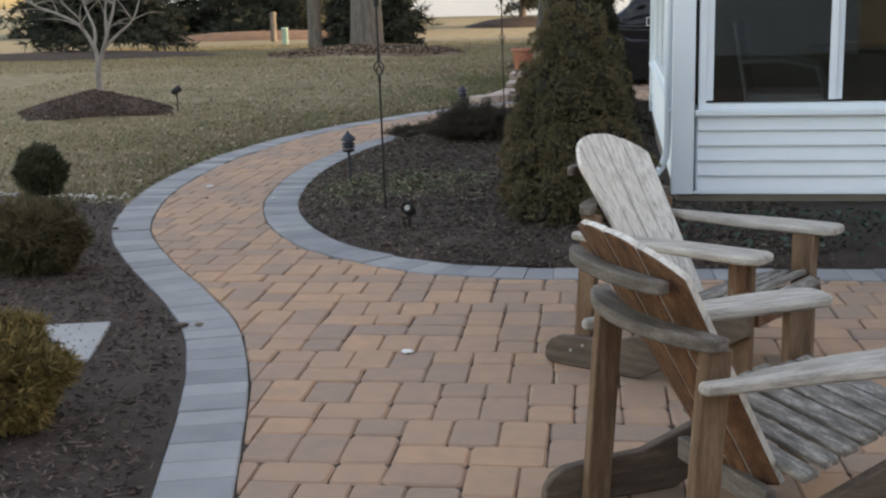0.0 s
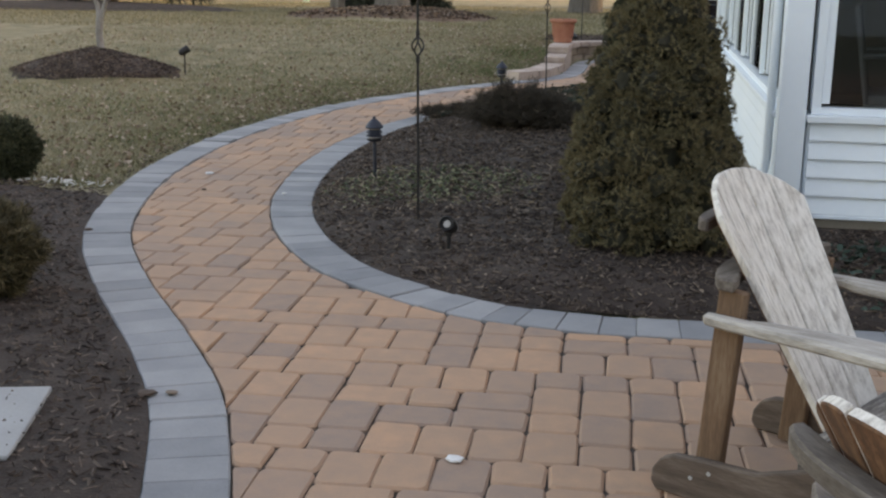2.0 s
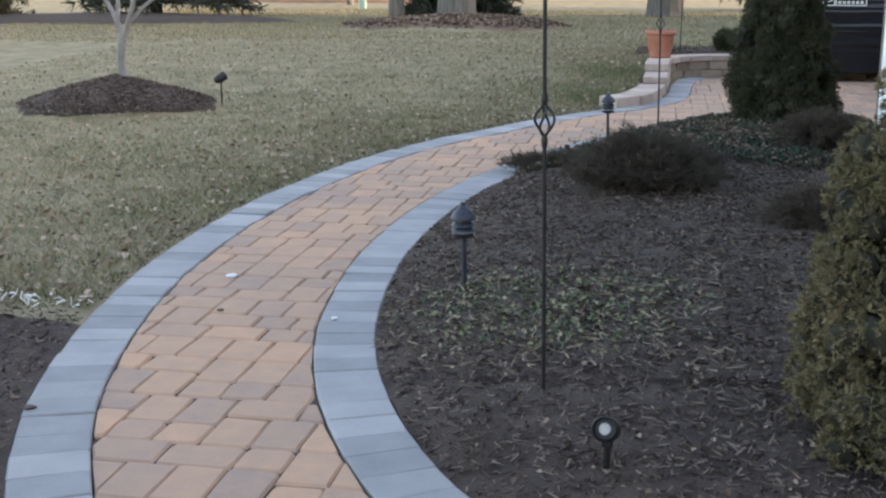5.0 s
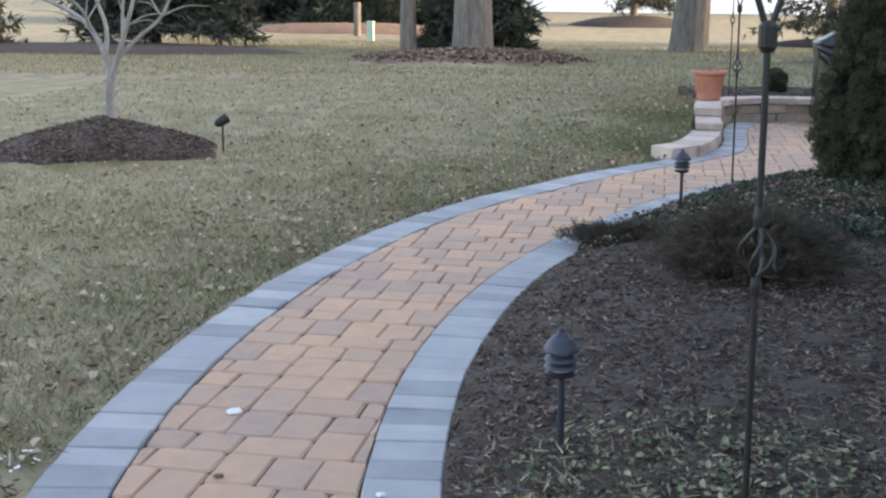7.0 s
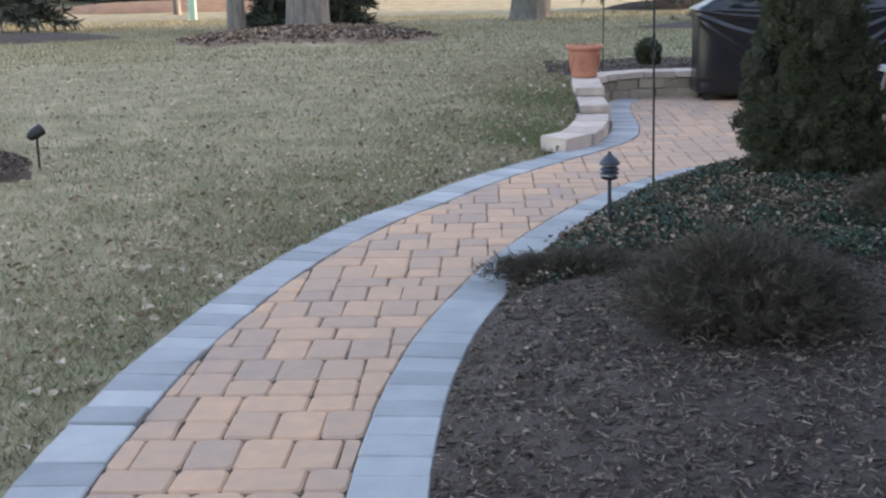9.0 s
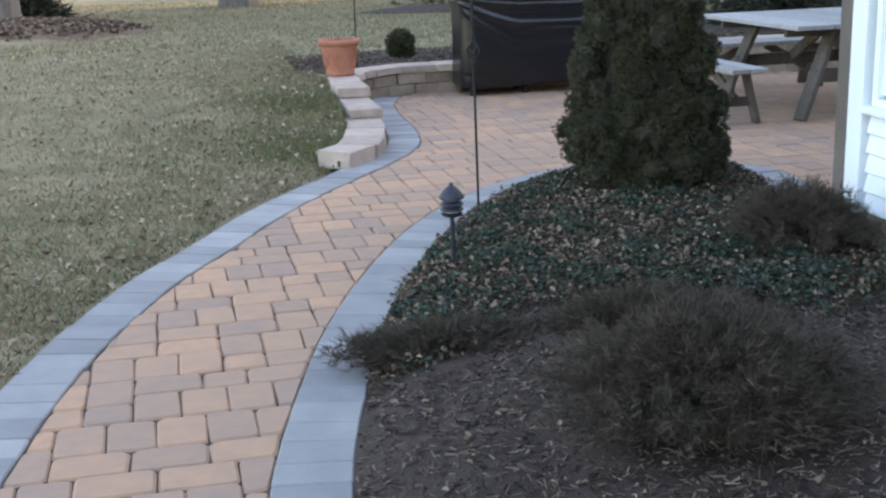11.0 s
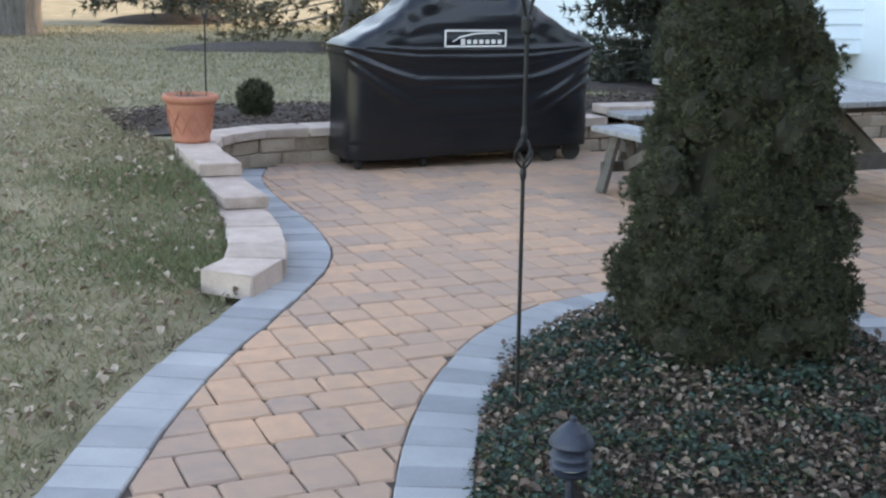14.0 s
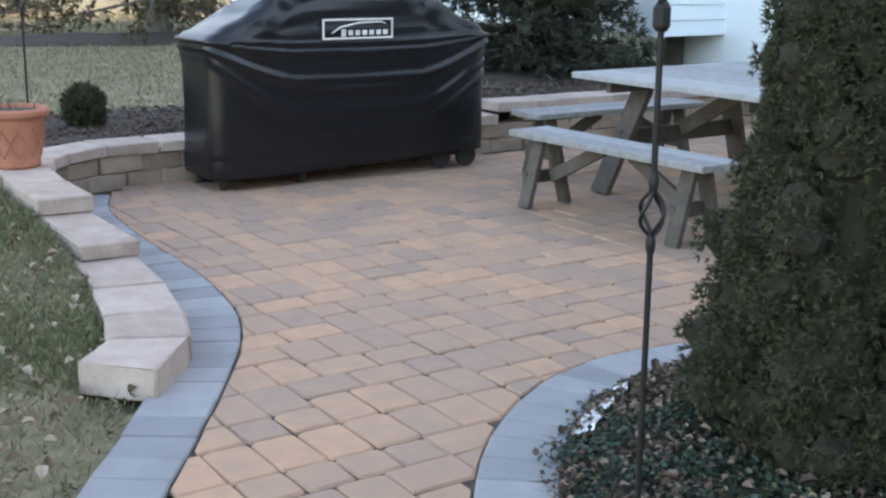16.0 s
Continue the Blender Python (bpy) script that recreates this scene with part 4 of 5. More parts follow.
spot_light(0.42, 5.8, 0.09, -100, 22, 0.05, "small black spotlight turned towards the patio in the mulch", 0.78)
spot_light(-3.68, 14.05, 0.06, 40, 28, 0.17, "black spotlight on a stake aimed at the bare tree")
spot_light(0.62, 18.5, 0.22, 120, 20, 0.02, "small black spotlight behind the flower pot")

# ---------------------------------------------------------------- low retaining wall, caps and pot
wall = thing("retaining_wall", (0, 0, 0), 0, "low curved retaining wall of tan tumbled blocks", "wall", kind="structure")


def wall_stone(name, pts, z0, z1, m, seed, parent=wall, bevel=0.008):
    bm = plate([(x, y, z0) for x, y in pts], (0, 0, z1 - z0), bevel)
    r = random.Random(seed)
    for v in bm.verts:
        v.co += Vector((r.uniform(-1, 1), r.uniform(-1, 1), r.uniform(-0.4, 0.4))) * 0.006
    return part(name, bm, m, parent)


RUN = Edge([(0.48, 14.2), (0.5, 15.2), (0.48, 16.0), (0.47, 16.9), (0.52, 17.35), (0.72, 17.72), (1.05, 17.93), (1.5, 17.97), (3.0, 17.97), (5.0, 17.98), (8.0, 18.0)])


def run_piece(s0, s1, w0, w1, gap=0.003):
    (p0, n0), (p1, n1) = RUN.at(s0 + gap), RUN.at(s1 - gap)
    return [tuple(p0 + w0 * n0), tuple(p0 - w1 * n0), tuple(p1 - w1 * n1), tuple(p1 + w0 * n1)]


s, k = 2.35, 0
while s < RUN.length - 0.4:
    step = prng.uniform(0.2, 0.34)
    high = RUN.at(s)[0][0] > 4.05
    for c, (z0, z1) in enumerate(((-0.04, 0.082), (0.084, 0.185)) + (((0.187, 0.27),) if high else ())):
        off = 0.0 if c % 2 == 0 else 0.11
        wall_stone("wall_block", run_piece(s + off, s + off + step, 0.10, 0.115 + prng.uniform(-0.006, 0.006)), z0, z1, M_BLOCK, k)
        k += 1
    s += step
s = 2.95
while s < RUN.length - 0.3:
    high = RUN.at(s + 0.05)[0][0] > 4.0
    step = 0.36 if s > 3.6 else 0.24
    wall_stone("cap_stone", run_piece(s, s + step, 0.13, 0.14), 0.272 if high else 0.187, 0.34 if high else 0.255, M_CAP, k)
    k += 1
    s += step
# the three steps down to the walk
def step_caps(curve, s_list, z0, z1, w):
    for a, b in zip(s_list, s_list[1:]):
        (p0, n0), (p1, n1) = curve.at(a + 0.003), curve.at(b - 0.003)
        wall_stone("cap_stone", [tuple(p0 + w * n0), tuple(p0 - w * n0), tuple(p1 - w * n1), tuple(p1 + w * n1)], z0, z1, M_CAP, int(1000 * z1 + 100 * a))


STEP1 = Edge([(0.03, 14.51), (0.16, 14.63), (0.27, 14.85), (0.35, 15.17), (0.41, 15.52), (0.45, 15.9)])
step_caps(STEP1, [0.0, 0.3, 0.62, 1.0, 1.48], -0.02, 0.098, 0.14)
STEP2 = Edge([(0.465, 15.8), (0.475, 16.55)])
step_caps(STEP2, [0.03, 0.72], 0.1, 0.172, 0.125)
step_caps(STEP2, [0.03, 0.7], -0.05, 0.098, 0.122)
STEP3 = Edge([(0.475, 16.45), (0.48, 17.0), (0.52, 17.4)])
step_caps(STEP3, [0.0, 0.45, 0.9], 0.174, 0.255, 0.13)
step_caps(STEP3, [0.0, 0.9], -0.05, 0.172, 0.12)

pot = thing("flower_pot", (0.5, 17.38, 0.255), 0, "terracotta pot with raised lattice and dry stems on the wall cap", "flower pot")
smooth(part("body", lathe([(0.125, 0.0), (0.135, 0.008), (0.14, 0.02), (0.137, 0.03), (0.165, 0.2), (0.174, 0.265), (0.176, 0.27)], 48), M_TERRA, pot))
part("rim", lathe([(0.176, 0.262), (0.19, 0.27), (0.203, 0.285), (0.205, 0.305), (0.196, 0.318), (0.182, 0.318), (0.176, 0.305), (0.172, 0.29)], 48), M_TERRA, pot)
part("soil", lathe([(0.17, 0.28), (0.165, 0.296), (0.08, 0.302), (0.01, 0.304)], 24), M_SOIL, pot)
bm = bmesh.new()
for s in (-1, 1):
    for k in range(11):
        a0 = 2 * math.pi * k / 11
        pts = []
        for u in np.linspace(0.0, 1.0, 9):
            zz = 0.06 + 0.165 * u
            r = 0.142 + (zz - 0.03) * 0.165
            a = a0 + s * 0.62 * u
            pts.append((r * math.cos(a), r * math.sin(a), zz))
        add_tube(bm, pts, 0.0035, 5)
part("lattice", bm, M_TERRA, pot)
rs = random.Random(3)
pot.scale = (0.9, 0.9, 0.98)
for k in range(16):
    a, r = rs.uniform(0, 6.28), rs.uniform(0.02, 0.14)
    part("dry_stem", tube([(r * math.cos(a), r * math.sin(a), 0.29), (r * math.cos(a) + rs.uniform(-0.02, 0.02), r * math.sin(a), 0.32 + rs.uniform(0, 0.06))], [0.0035, 0.0015], 5), M_LEAF, pot)

# ---------------------------------------------------------------- covered grill
grill = thing("covered_grill", (2.55, 17.6, 0), 0, "wide gas grill under a glossy black vinyl cover", "grill")


def cover_shape():
    """A draped cover: straight skirt, sagging folds, a hooded top narrower than the shoulders."""
    bm = bmesh.new()
    n = 200
    key = np.array([(0.10, 1.015, 0.265), (0.13, 1.02, 0.27), (0.5, 1.012, 0.268), (0.82, 1.015, 0.268), (0.88, 1.02, 0.27), (0.90, 1.0, 0.268), (0.93, 0.93, 0.262), (1.0, 0.78, 0.255), (1.08, 0.64, 0.24), (1.16, 0.53, 0.225), (1.23, 0.48, 0.19), (1.27, 0.44, 0.12), (1.28, 0.40, 0.04)])
    zs = np.r_[np.arange(0.10, 0.88, 0.012), np.arange(0.88, 1.25, 0.018), 1.255, 1.27, 1.28]
    levels = [(float(z), float(np.interp(z, key[:, 0], key[:, 1])), float(np.interp(z, key[:, 0], key[:, 2]))) for z in zs]
    rings = []
    for z, a, b in levels:
        ring = []
        for k in range(n):
            th = 2 * math.pi * k / n
            c, s_ = math.cos(th), math.sin(th)
            e = 0.22
            x, y = 0.945 * a * math.copysign(abs(c) ** e, c), b * math.copysign(abs(s_) ** e, s_)
            zz, push = z, 0.0
            if 0.2 < z < 0.88:
                u2 = (x / 1.02) ** 2
                for zc, bend, high_, thick in ((0.57, 0.29, 0.020, 0.022), (0.775, 0.10, 0.016, 0.014), (0.835, 0.05, 0.014, 0.010), (0.70, 0.20, 0.007, 0.018), (0.34, 0.5, 0.008, 0.03)):
                    push += high_ * math.exp(-((z - zc - bend * u2) / thick) ** 2)
                push += 0.010 * math.exp(-((z - 0.25 - 0.62 * (x - 0.35)) / 0.02) ** 2) * (0.35 < x < 0.95)
                push += 0.009 * math.exp(-((z - 0.40 - 0.55 * (x - 0.40)) / 0.02) ** 2) * (0.4 < x < 0.95)
                push += 0.012 * noise.noise((x * 3.3, z * 1.6, 1.0 + (y > 0)))
            if z > 0.9:
                push += 0.035 * (abs(noise.noise((x * 4.2, y * 4, z * 5))) - 0.2) + 0.03 * (0.25 - abs(noise.noise((x * 8, y * 7, z * 6.5)))) * float(sstep(0.92, 1.0, z))
            if z < 0.12:
                zz += 0.02 * (x / 1.02) + 0.012 * math.sin(3 * x)
            x += push * c
            y += push * (1 if y > 0 else -1) * (abs(s_) > 0.15)
            ring.append(bm.verts.new((x, y, zz + (0.01 * noise.noise((x * 5, y * 5, 4.0)) if z > 0.9 else 0))))
        rings.append(ring)
    for a, b in zip(rings, rings[1:]):
        for k in range(n):
            bm.faces.new((a[k], a[(k + 1) % n], b[(k + 1) % n], b[k]))
    bm.faces.new(rings[-1])
    return bm


cv = smooth(part("cover", cover_shape(), M_VINYL, grill))
bm = bmesh.new()
for c, s in (((-0.2 + 0.24, -0.283, 0.978), (0.48, 0.006, 0.012)), ((0.04, -0.281, 0.868), (0.48, 0.006, 0.012)), ((-0.196, -0.282, 0.923), (0.012, 0.006, 0.12)), ((0.276, -0.282, 0.923), (0.012, 0.006, 0.12))):
    add_box(bm, c, s, None, 0.002)
badge = part("badge_frame", bm, M_PALE, grill, "pale rectangular badge outline")
bm = bmesh.new()
for k in range(7):
    add_box(bm, (-0.06 + 0.048 * k, -0.283, 0.9), (0.032, 0.005, 0.03 if k else 0.045), None, 0.002)
part("badge_bars", bm, M_PALE, badge)
badge.location.x -= 0.06
part("badge_swoosh", tube([(-0.14, -0.283, 0.9), (-0.08, -0.284, 0.935), (0.04, -0.284, 0.958), (0.2, -0.284, 0.963), (0.23, -0.284, 0.95)], [0.003, 0.006, 0.006, 0.005, 0.002], 6), M_PALE, badge)
for name, x, r in (("caster", -0.36, 0.04), ("caster", -0.86, 0.04), ("wheel", 0.66, 0.075), ("wheel", 0.86, 0.075)):
    for y in (-0.16, 0.16):
        part(name, lathe([(r * 0.55, -0.02), (r * 0.95, -0.018), (r, -0.01), (r, 0.01), (r * 0.95, 0.018), (r * 0.55, 0.02)], 24, (x, y, r), Matrix.Rotation(math.pi / 2, 4, "Y" if name == "caster" else "X")), M_RUBBER, grill)
part("cabinet", box((0, 0, 0.48), (1.5, 0.42, 0.78)), M_BLACK, grill)

# ---------------------------------------------------------------- picnic table and benches
def bench(x, y, length, turn, label):
    ob = thing("picnic_bench", (x, y, 0.004), turn, label, "bench", "benches round the picnic table")
    for k in range(2):
        part("seat_board", box((-0.075 + 0.15 * k, 0, 0.40), (0.142, length, 0.036), None, 0.006), M_TABLEWOOD, ob)
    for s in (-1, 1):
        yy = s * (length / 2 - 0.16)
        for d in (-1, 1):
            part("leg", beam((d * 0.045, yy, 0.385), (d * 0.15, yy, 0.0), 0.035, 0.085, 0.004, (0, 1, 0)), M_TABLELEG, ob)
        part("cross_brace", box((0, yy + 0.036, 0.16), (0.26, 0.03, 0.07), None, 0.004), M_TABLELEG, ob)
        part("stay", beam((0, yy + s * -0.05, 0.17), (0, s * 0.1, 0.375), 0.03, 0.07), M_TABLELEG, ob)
    return ob


bench(3.09, 15.6, 1.42, 3, "silvered wooden bench beside the square picnic table")
bench(4.15, 16.85, 1.42, 90, "silvered wooden bench between picnic table and wall")
table = thing("picnic_table", (4.2, 15.66, 0.004), 2, "square silvered wooden picnic table on the terrace", "table")
for k in range(10):
    part("table_board", box((-0.68 + 0.151 * k, 0, 0.69), (0.146, 1.52, 0.036), None, 0.006), M_TABLEWOOD, table)
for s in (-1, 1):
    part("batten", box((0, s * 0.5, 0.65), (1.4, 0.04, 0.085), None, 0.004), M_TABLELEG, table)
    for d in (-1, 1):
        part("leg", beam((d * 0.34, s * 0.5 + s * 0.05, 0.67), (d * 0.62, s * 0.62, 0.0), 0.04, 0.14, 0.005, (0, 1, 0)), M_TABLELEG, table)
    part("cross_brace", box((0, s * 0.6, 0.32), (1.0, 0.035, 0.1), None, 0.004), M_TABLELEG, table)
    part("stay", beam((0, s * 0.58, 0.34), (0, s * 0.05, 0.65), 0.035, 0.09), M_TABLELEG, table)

# ---------------------------------------------------------------- conifers and shrubs
dwarf_conifer(1.32, 6.08, 0.06, 1.33, 0.405, 420, M_NEEDLE, "dense cone-shaped dwarf spruce with bronzed tips beside the sunroom", 1, 0.66)
dwarf_conifer(1.47, 12.85, 0.06, 2.0, 0.41, 500, M_NEEDLE2, "dense dark green cone-shaped dwarf spruce at the bed's tip", 2, 0.80)
ball_shrub("golden_shrub", -0.47, 2.62, 0.02, 0.24, 0.24, 0.36, 3200, M_GOLD, "rounded golden-bronze cypress shrub in the mulch", 3, 0.04, 0.003, 0.7)
ball_shrub("olive_shrub", -1.33, 4.85, 0.02, 0.25, 0.25, 0.36, 2400, M_OLIVE, "spreading olive-brown shrub with thin lower twigs", 4, 0.045, 0.003, 0.8, core=True)
ball_shrub("ball_shrub", -2.4, 7.3, 0.02, 0.16, 0.16, 0.35, 1500, M_NEEDLE2, "small clipped dark evergreen ball at the bed's edge", 5, 0.035)
ball_shrub("ball_shrub", 1.30, 18.75, 0.22, 0.125, 0.125, 0.29, 1500, M_NEEDLE2, "small clipped dark evergreen ball behind the wall", 6, 0.03)


def juniper(x, y, z, rx, ry, h, shoots, label, seed):
    """Arching leaders that rise from the middle, each feathered with fine twigs."""
    ob = thing("juniper", (x, y, z), 0, label, "shrub", "low junipers in the bed")
    rng = np.random.default_rng(seed)
    bm = bmesh.new()
    P, W = [], []
    for k in range(shoots):
        a, u = rng.uniform(0, 2 * np.pi), rng.uniform(0.05, 1.0) ** 0.6
        reach = u * rng.uniform(0.85, 1.12)
        end = np.array([rx * reach * np.cos(a), ry * reach * np.sin(a), h * (1.05 - 0.62 * u**2) * rng.uniform(0.6, 1.1)])
        ctrl = np.array([end[0] * 0.45, end[1] * 0.45, end[2] * 0.75])
        ts = np.linspace(0, 1, 6)[:, None]
        c = 2 * ts * (1 - ts) * ctrl + ts**2 * end
        if k % 3 == 0:
            add_tube(bm, [tuple(q_) for q_ in c], [0.005, 0.0045, 0.004, 0.003, 0.002, 0.0012], 4)
        t2 = rng.uniform(0.3, 1.0, 26)[:, None]
        P.append(2 * t2 * (1 - t2) * ctrl + t2**2 * end + rng.normal(0, 0.014, (26, 3)))
        W.append(unit(unit(2 * (1 - 2 * t2) * ctrl + 2 * t2 * end) + 0.5 * rng.normal(size=(26, 3)) + [0, 0, 0.25]))
    P = np.concatenate(P)
    P[:, 2] = np.maximum(P[:, 2], 0.01)
    v, f = tufts(P, np.concatenate(W), 0.042, 0.0013, 5, 0.45, rng)
    part_np("crown", v, f, M_JUNIPER, ob)
    tagged(part("branchwork", bm, M_VINE, ob), kind="stuff")
    return ob


juniper(0.44, 9.78, 0.07, 0.50, 0.42, 0.34, 620, "low spreading brown-green juniper with feathery shoots", 7)
juniper(1.62, 11.4, 0.06, 0.36, 0.34, 0.30, 300, "low dark juniper near the sunroom's end", 8)
juniper(1.38, 8.9, 0.05, 0.38, 0.34, 0.22, 340, "low dark juniper behind the dwarf spruce", 9)
juniper(-0.1, 10.72, 0.02, 0.46, 0.17, 0.11, 200, "flat dark juniper sprays creeping out of the ivy onto the mulch", 10)
juniper(0.62, 10.68, 0.06, 0.40, 0.2, 0.13, 200, "flat dark juniper sprays creeping out of the ivy onto the mulch", 11)

# ---------------------------------------------------------------- small bare tree
def limb_tree(name, x, y, z, trunk, limbs, material, label, category="tree"):
    ob = thing(name, (x, y, z), 0, label, category)
    part("trunk", tube(spline_3d([p for p, _ in trunk]), np.interp(np.linspace(0, 1, 5 * (len(trunk) - 1) + 1), np.linspace(0, 1, len(trunk)), [r for _, r in trunk]).tolist(), 12), material, ob)
    for pts, r0, r1 in limbs:
        c = spline_3d(pts)
        part("limb", tube(c, np.linspace(r0, r1, len(c)).tolist(), 8), material, ob)
    return ob


tr = random.Random(12)
limbs = []
leaders = (
    ([(0.0, 0.0, 0.42), (-0.05, 0.03, 0.62), (-0.22, 0.05, 0.88), (-0.50, 0.08, 1.03), (-0.80, 0.06, 1.15), (-1.15, 0.0, 1.4)], 0.032),
    ([(0.01, 0.0, 0.40), (0.10, -0.03, 0.62), (0.19, -0.05, 0.86), (0.28, -0.06, 1.14), (0.35, -0.1, 1.55), (0.5, -0.15, 1.95)], 0.031),
    ([(0.09, -0.02, 0.60), (0.24, 0.06, 0.76), (0.43, 0.12, 0.94), (0.53, 0.15, 1.2), (0.62, 0.2, 1.6)], 0.022),
    ([(-0.04, 0.02, 0.60), (-0.06, 0.1, 0.84), (-0.2, 0.2, 1.12), (-0.3, 0.25, 1.5), (-0.42, 0.3, 1.9)], 0.024),
    ([(-0.16, 0.04, 0.80), (-0.18, -0.08, 0.98), (-0.34, -0.2, 1.2), (-0.5, -0.3, 1.6)], 0.017),
    ([(0.15, -0.04, 0.76), (0.1, 0.08, 0.95), (0.08, 0.2, 1.2), (0.12, 0.3, 1.6)], 0.018),
)
for pts, rr in leaders:
    pts = [Vector(p) for p in pts]
    limbs.append((pts, rr, 0.006))
    for src in pts[2:]:
        for _ in range(3):
            d = Vector((tr.uniform(-1, 1), tr.uniform(-1, 1), tr.uniform(-0.1, 1.0))).normalized() * tr.uniform(0.25, 0.55)
            limbs.append(([src, src + d * 0.5 + Vector((0, 0, 0.04)), src + d], 0.009, 0.0025))
limb_tree("bare_tree", -4.57, 13.8, 0.2, [((0.02, 0, -0.1), 0.06), ((0.0, 0, 0.08), 0.044), ((-0.012, 0, 0.25), 0.038), ((0.0, 0, 0.40), 0.042), ((0.0, 0.0, 0.46), 0.03)], limbs, M_PALEBARK, "small bare ornamental tree with smooth pale branching limbs")

# ---------------------------------------------------------------- far trees
def tall_trunk(x, y, r, h, label, seed, lean=0.0):
    t = random.Random(seed)
    limbs = []
    for k in range(7):
        a, z0 = t.uniform(0, 6.28), h * (0.45 + 0.07 * k)
        ln = t.uniform(1.2, 2.4)
        limbs.append(([(lean * z0, 0, z0), (lean * z0 + 0.5 * ln * math.cos(a), 0.5 * ln * math.sin(a), z0 + 0.35 * ln), (lean * z0 + ln * math.cos(a), ln * math.sin(a), z0 + 0.9 * ln)], r * 0.3, 0.02))
    z = float(lawn_z(x, y))
    return limb_tree("bare_tree", x, y, z, [((0, 0, -0.2), r * 1.5), ((0, 0, 0.12), r * 1.15), ((lean * 1.2, 0, 1.2), r), ((lean * 3, 0.05, 3.0), r * 0.9), ((lean * 6, 0, 6.0), r * 0.7), ((lean * h, 0, h), r * 0.2)], limbs, M_BARK, label)


tall_trunk(-5.0, 28.2, 0.15, 8.5, "slender grey tree trunk on the leafy mound", 21)
tall_trunk(-3.42, 26.4, 0.33, 10.5, "thick grey furrowed tree trunk on the leafy mound", 22)
tall_trunk(0.55, 31.5, 0.38, 10.5, "thick leaning grey tree trunk on the lawn", 23, 0.05)


def far_conifer(x, y, h, r, label, seed, needle=M_PINE, bare=0.1, n=760, droop=-0.2, z=None, blade=1.0, blades=6):
    """A trunk with drooping branches, each clothed in needle sprays."""
    z = float(lawn_z(x, y)) if z is None else z
    ob = thing("evergreen_tree", (x, y, z), 0, label, "evergreen tree")
    part("trunk", tube([(0, 0, -0.3), (0, 0, h * 0.4), (0, 0, h)], [0.032 * h, 0.02 * h, 0.008], 10), M_BARK, ob)
    rng = np.random.default_rng(seed)
    P, W = [], []
    bm = bmesh.new()
    for k in range(n // 4):
        u = rng.uniform(0, 1) ** 1.7
        zz = h * (bare + (1 - bare) * u)
        a = rng.uniform(0, 2 * np.pi)
        ln = r * (1 - u) ** 0.8 * rng.uniform(0.6, 1.1) + 0.1
        d = np.array([np.cos(a), np.sin(a), droop + 0.5 * u])
        tip = np.array([0, 0, zz]) + d * ln
        add_tube(bm, [(0, 0, zz), tuple(np.array([0, 0, zz]) + d * ln * 0.5 + [0, 0, 0.03]), tuple(tip)], [0.02, 0.012, 0.004], 4)
        m = 30
        q_ = rng.uniform(0.15, 1.0, m)[:, None]
        P.append(np.array([0, 0, zz]) + d * ln * q_ + rng.normal(size=(m, 3)) * [0.14, 0.14, 0.07] * ln * 0.6)
        W.append(unit(np.repeat(d[None], m, 0) + rng.normal(size=(m, 3)) * 0.6))
    tagged(part("limb", bm, M_BARK, ob), kind="stuff")
    v, f = tufts(np.concatenate(P), np.concatenate(W), 0.12 * blade * h**0.5, 0.011 * blade * h**0.5, blades, 0.6, rng)
    part_np("crown", v, f, needle, ob)
    return ob


far_conifer(-10.9, 29.5, 5.0, 2.0, "dark broad spruce on its mulch bed across the lawn", 31, bare=0.13)
far_conifer(-3.75, 29.2, 5.0, 1.15, "dark low-branched evergreen behind the thick trunk", 32, bare=0.06)
far_conifer(-14.9, 27.5, 3.2, 1.7, "yellowish evergreen at the far edge of the lawn", 33, M_OLIVE, 0.08)
far_conifer(-10.8, 47.0, 7.0, 3.2, "dark evergreen in the far row", 34, bare=0.05)
far_conifer(-7.6, 46.0, 6.5, 3.0, "dark evergreen in the far row", 35, bare=0.05)
far_conifer(-14.5, 50.0, 7.5, 3.2, "dark evergreen in the far row", 36, bare=0.06)
far_conifer(-19.0, 48.0, 7.0, 3.0, "dark evergreen in the far row", 37, bare=0.06)
far_conifer(-1.1, 50.0, 5.0, 2.0, "young open pine on a mulch mound by the white house", 38, bare=0.12, n=260, z=0.45)
far_conifer(4.0, 35.5, 5.5, 1.9, "open pine on a small mulch mound across the lawn", 39, bare=0.1, n=300, blade=0.6, blades=9)
mound_patch(4.0, 35.5, 1.5, 1.0, 0.16, M_MULCH, "small mulch mound under an open pine", "mulch mound")
far_conifer(5.4, 28.2, 6.0, 2.2, "spruce with thin drooping branches beyond the terrace", 41, M_OLIVE, 0.09, 250, -0.25, None, 0.45, 12)
mound_patch(4.9, 27.6, 2.7, 1.3, 0.05, M_MULCH, "mulch under the drooping spruce", "mulch mound")
far_conifer(6.3, 20.5, 3.0, 1.1, "dark bushy evergreen on mulch beyond the terrace", 40, M_PINE, 0.02, 900, -0.05, None, 0.42, 16)
mound_patch(6.3, 20.6, 1.7, 1.2, 0.05, M_MULCH, "mulch under the bushy evergreen", "mulch mound")

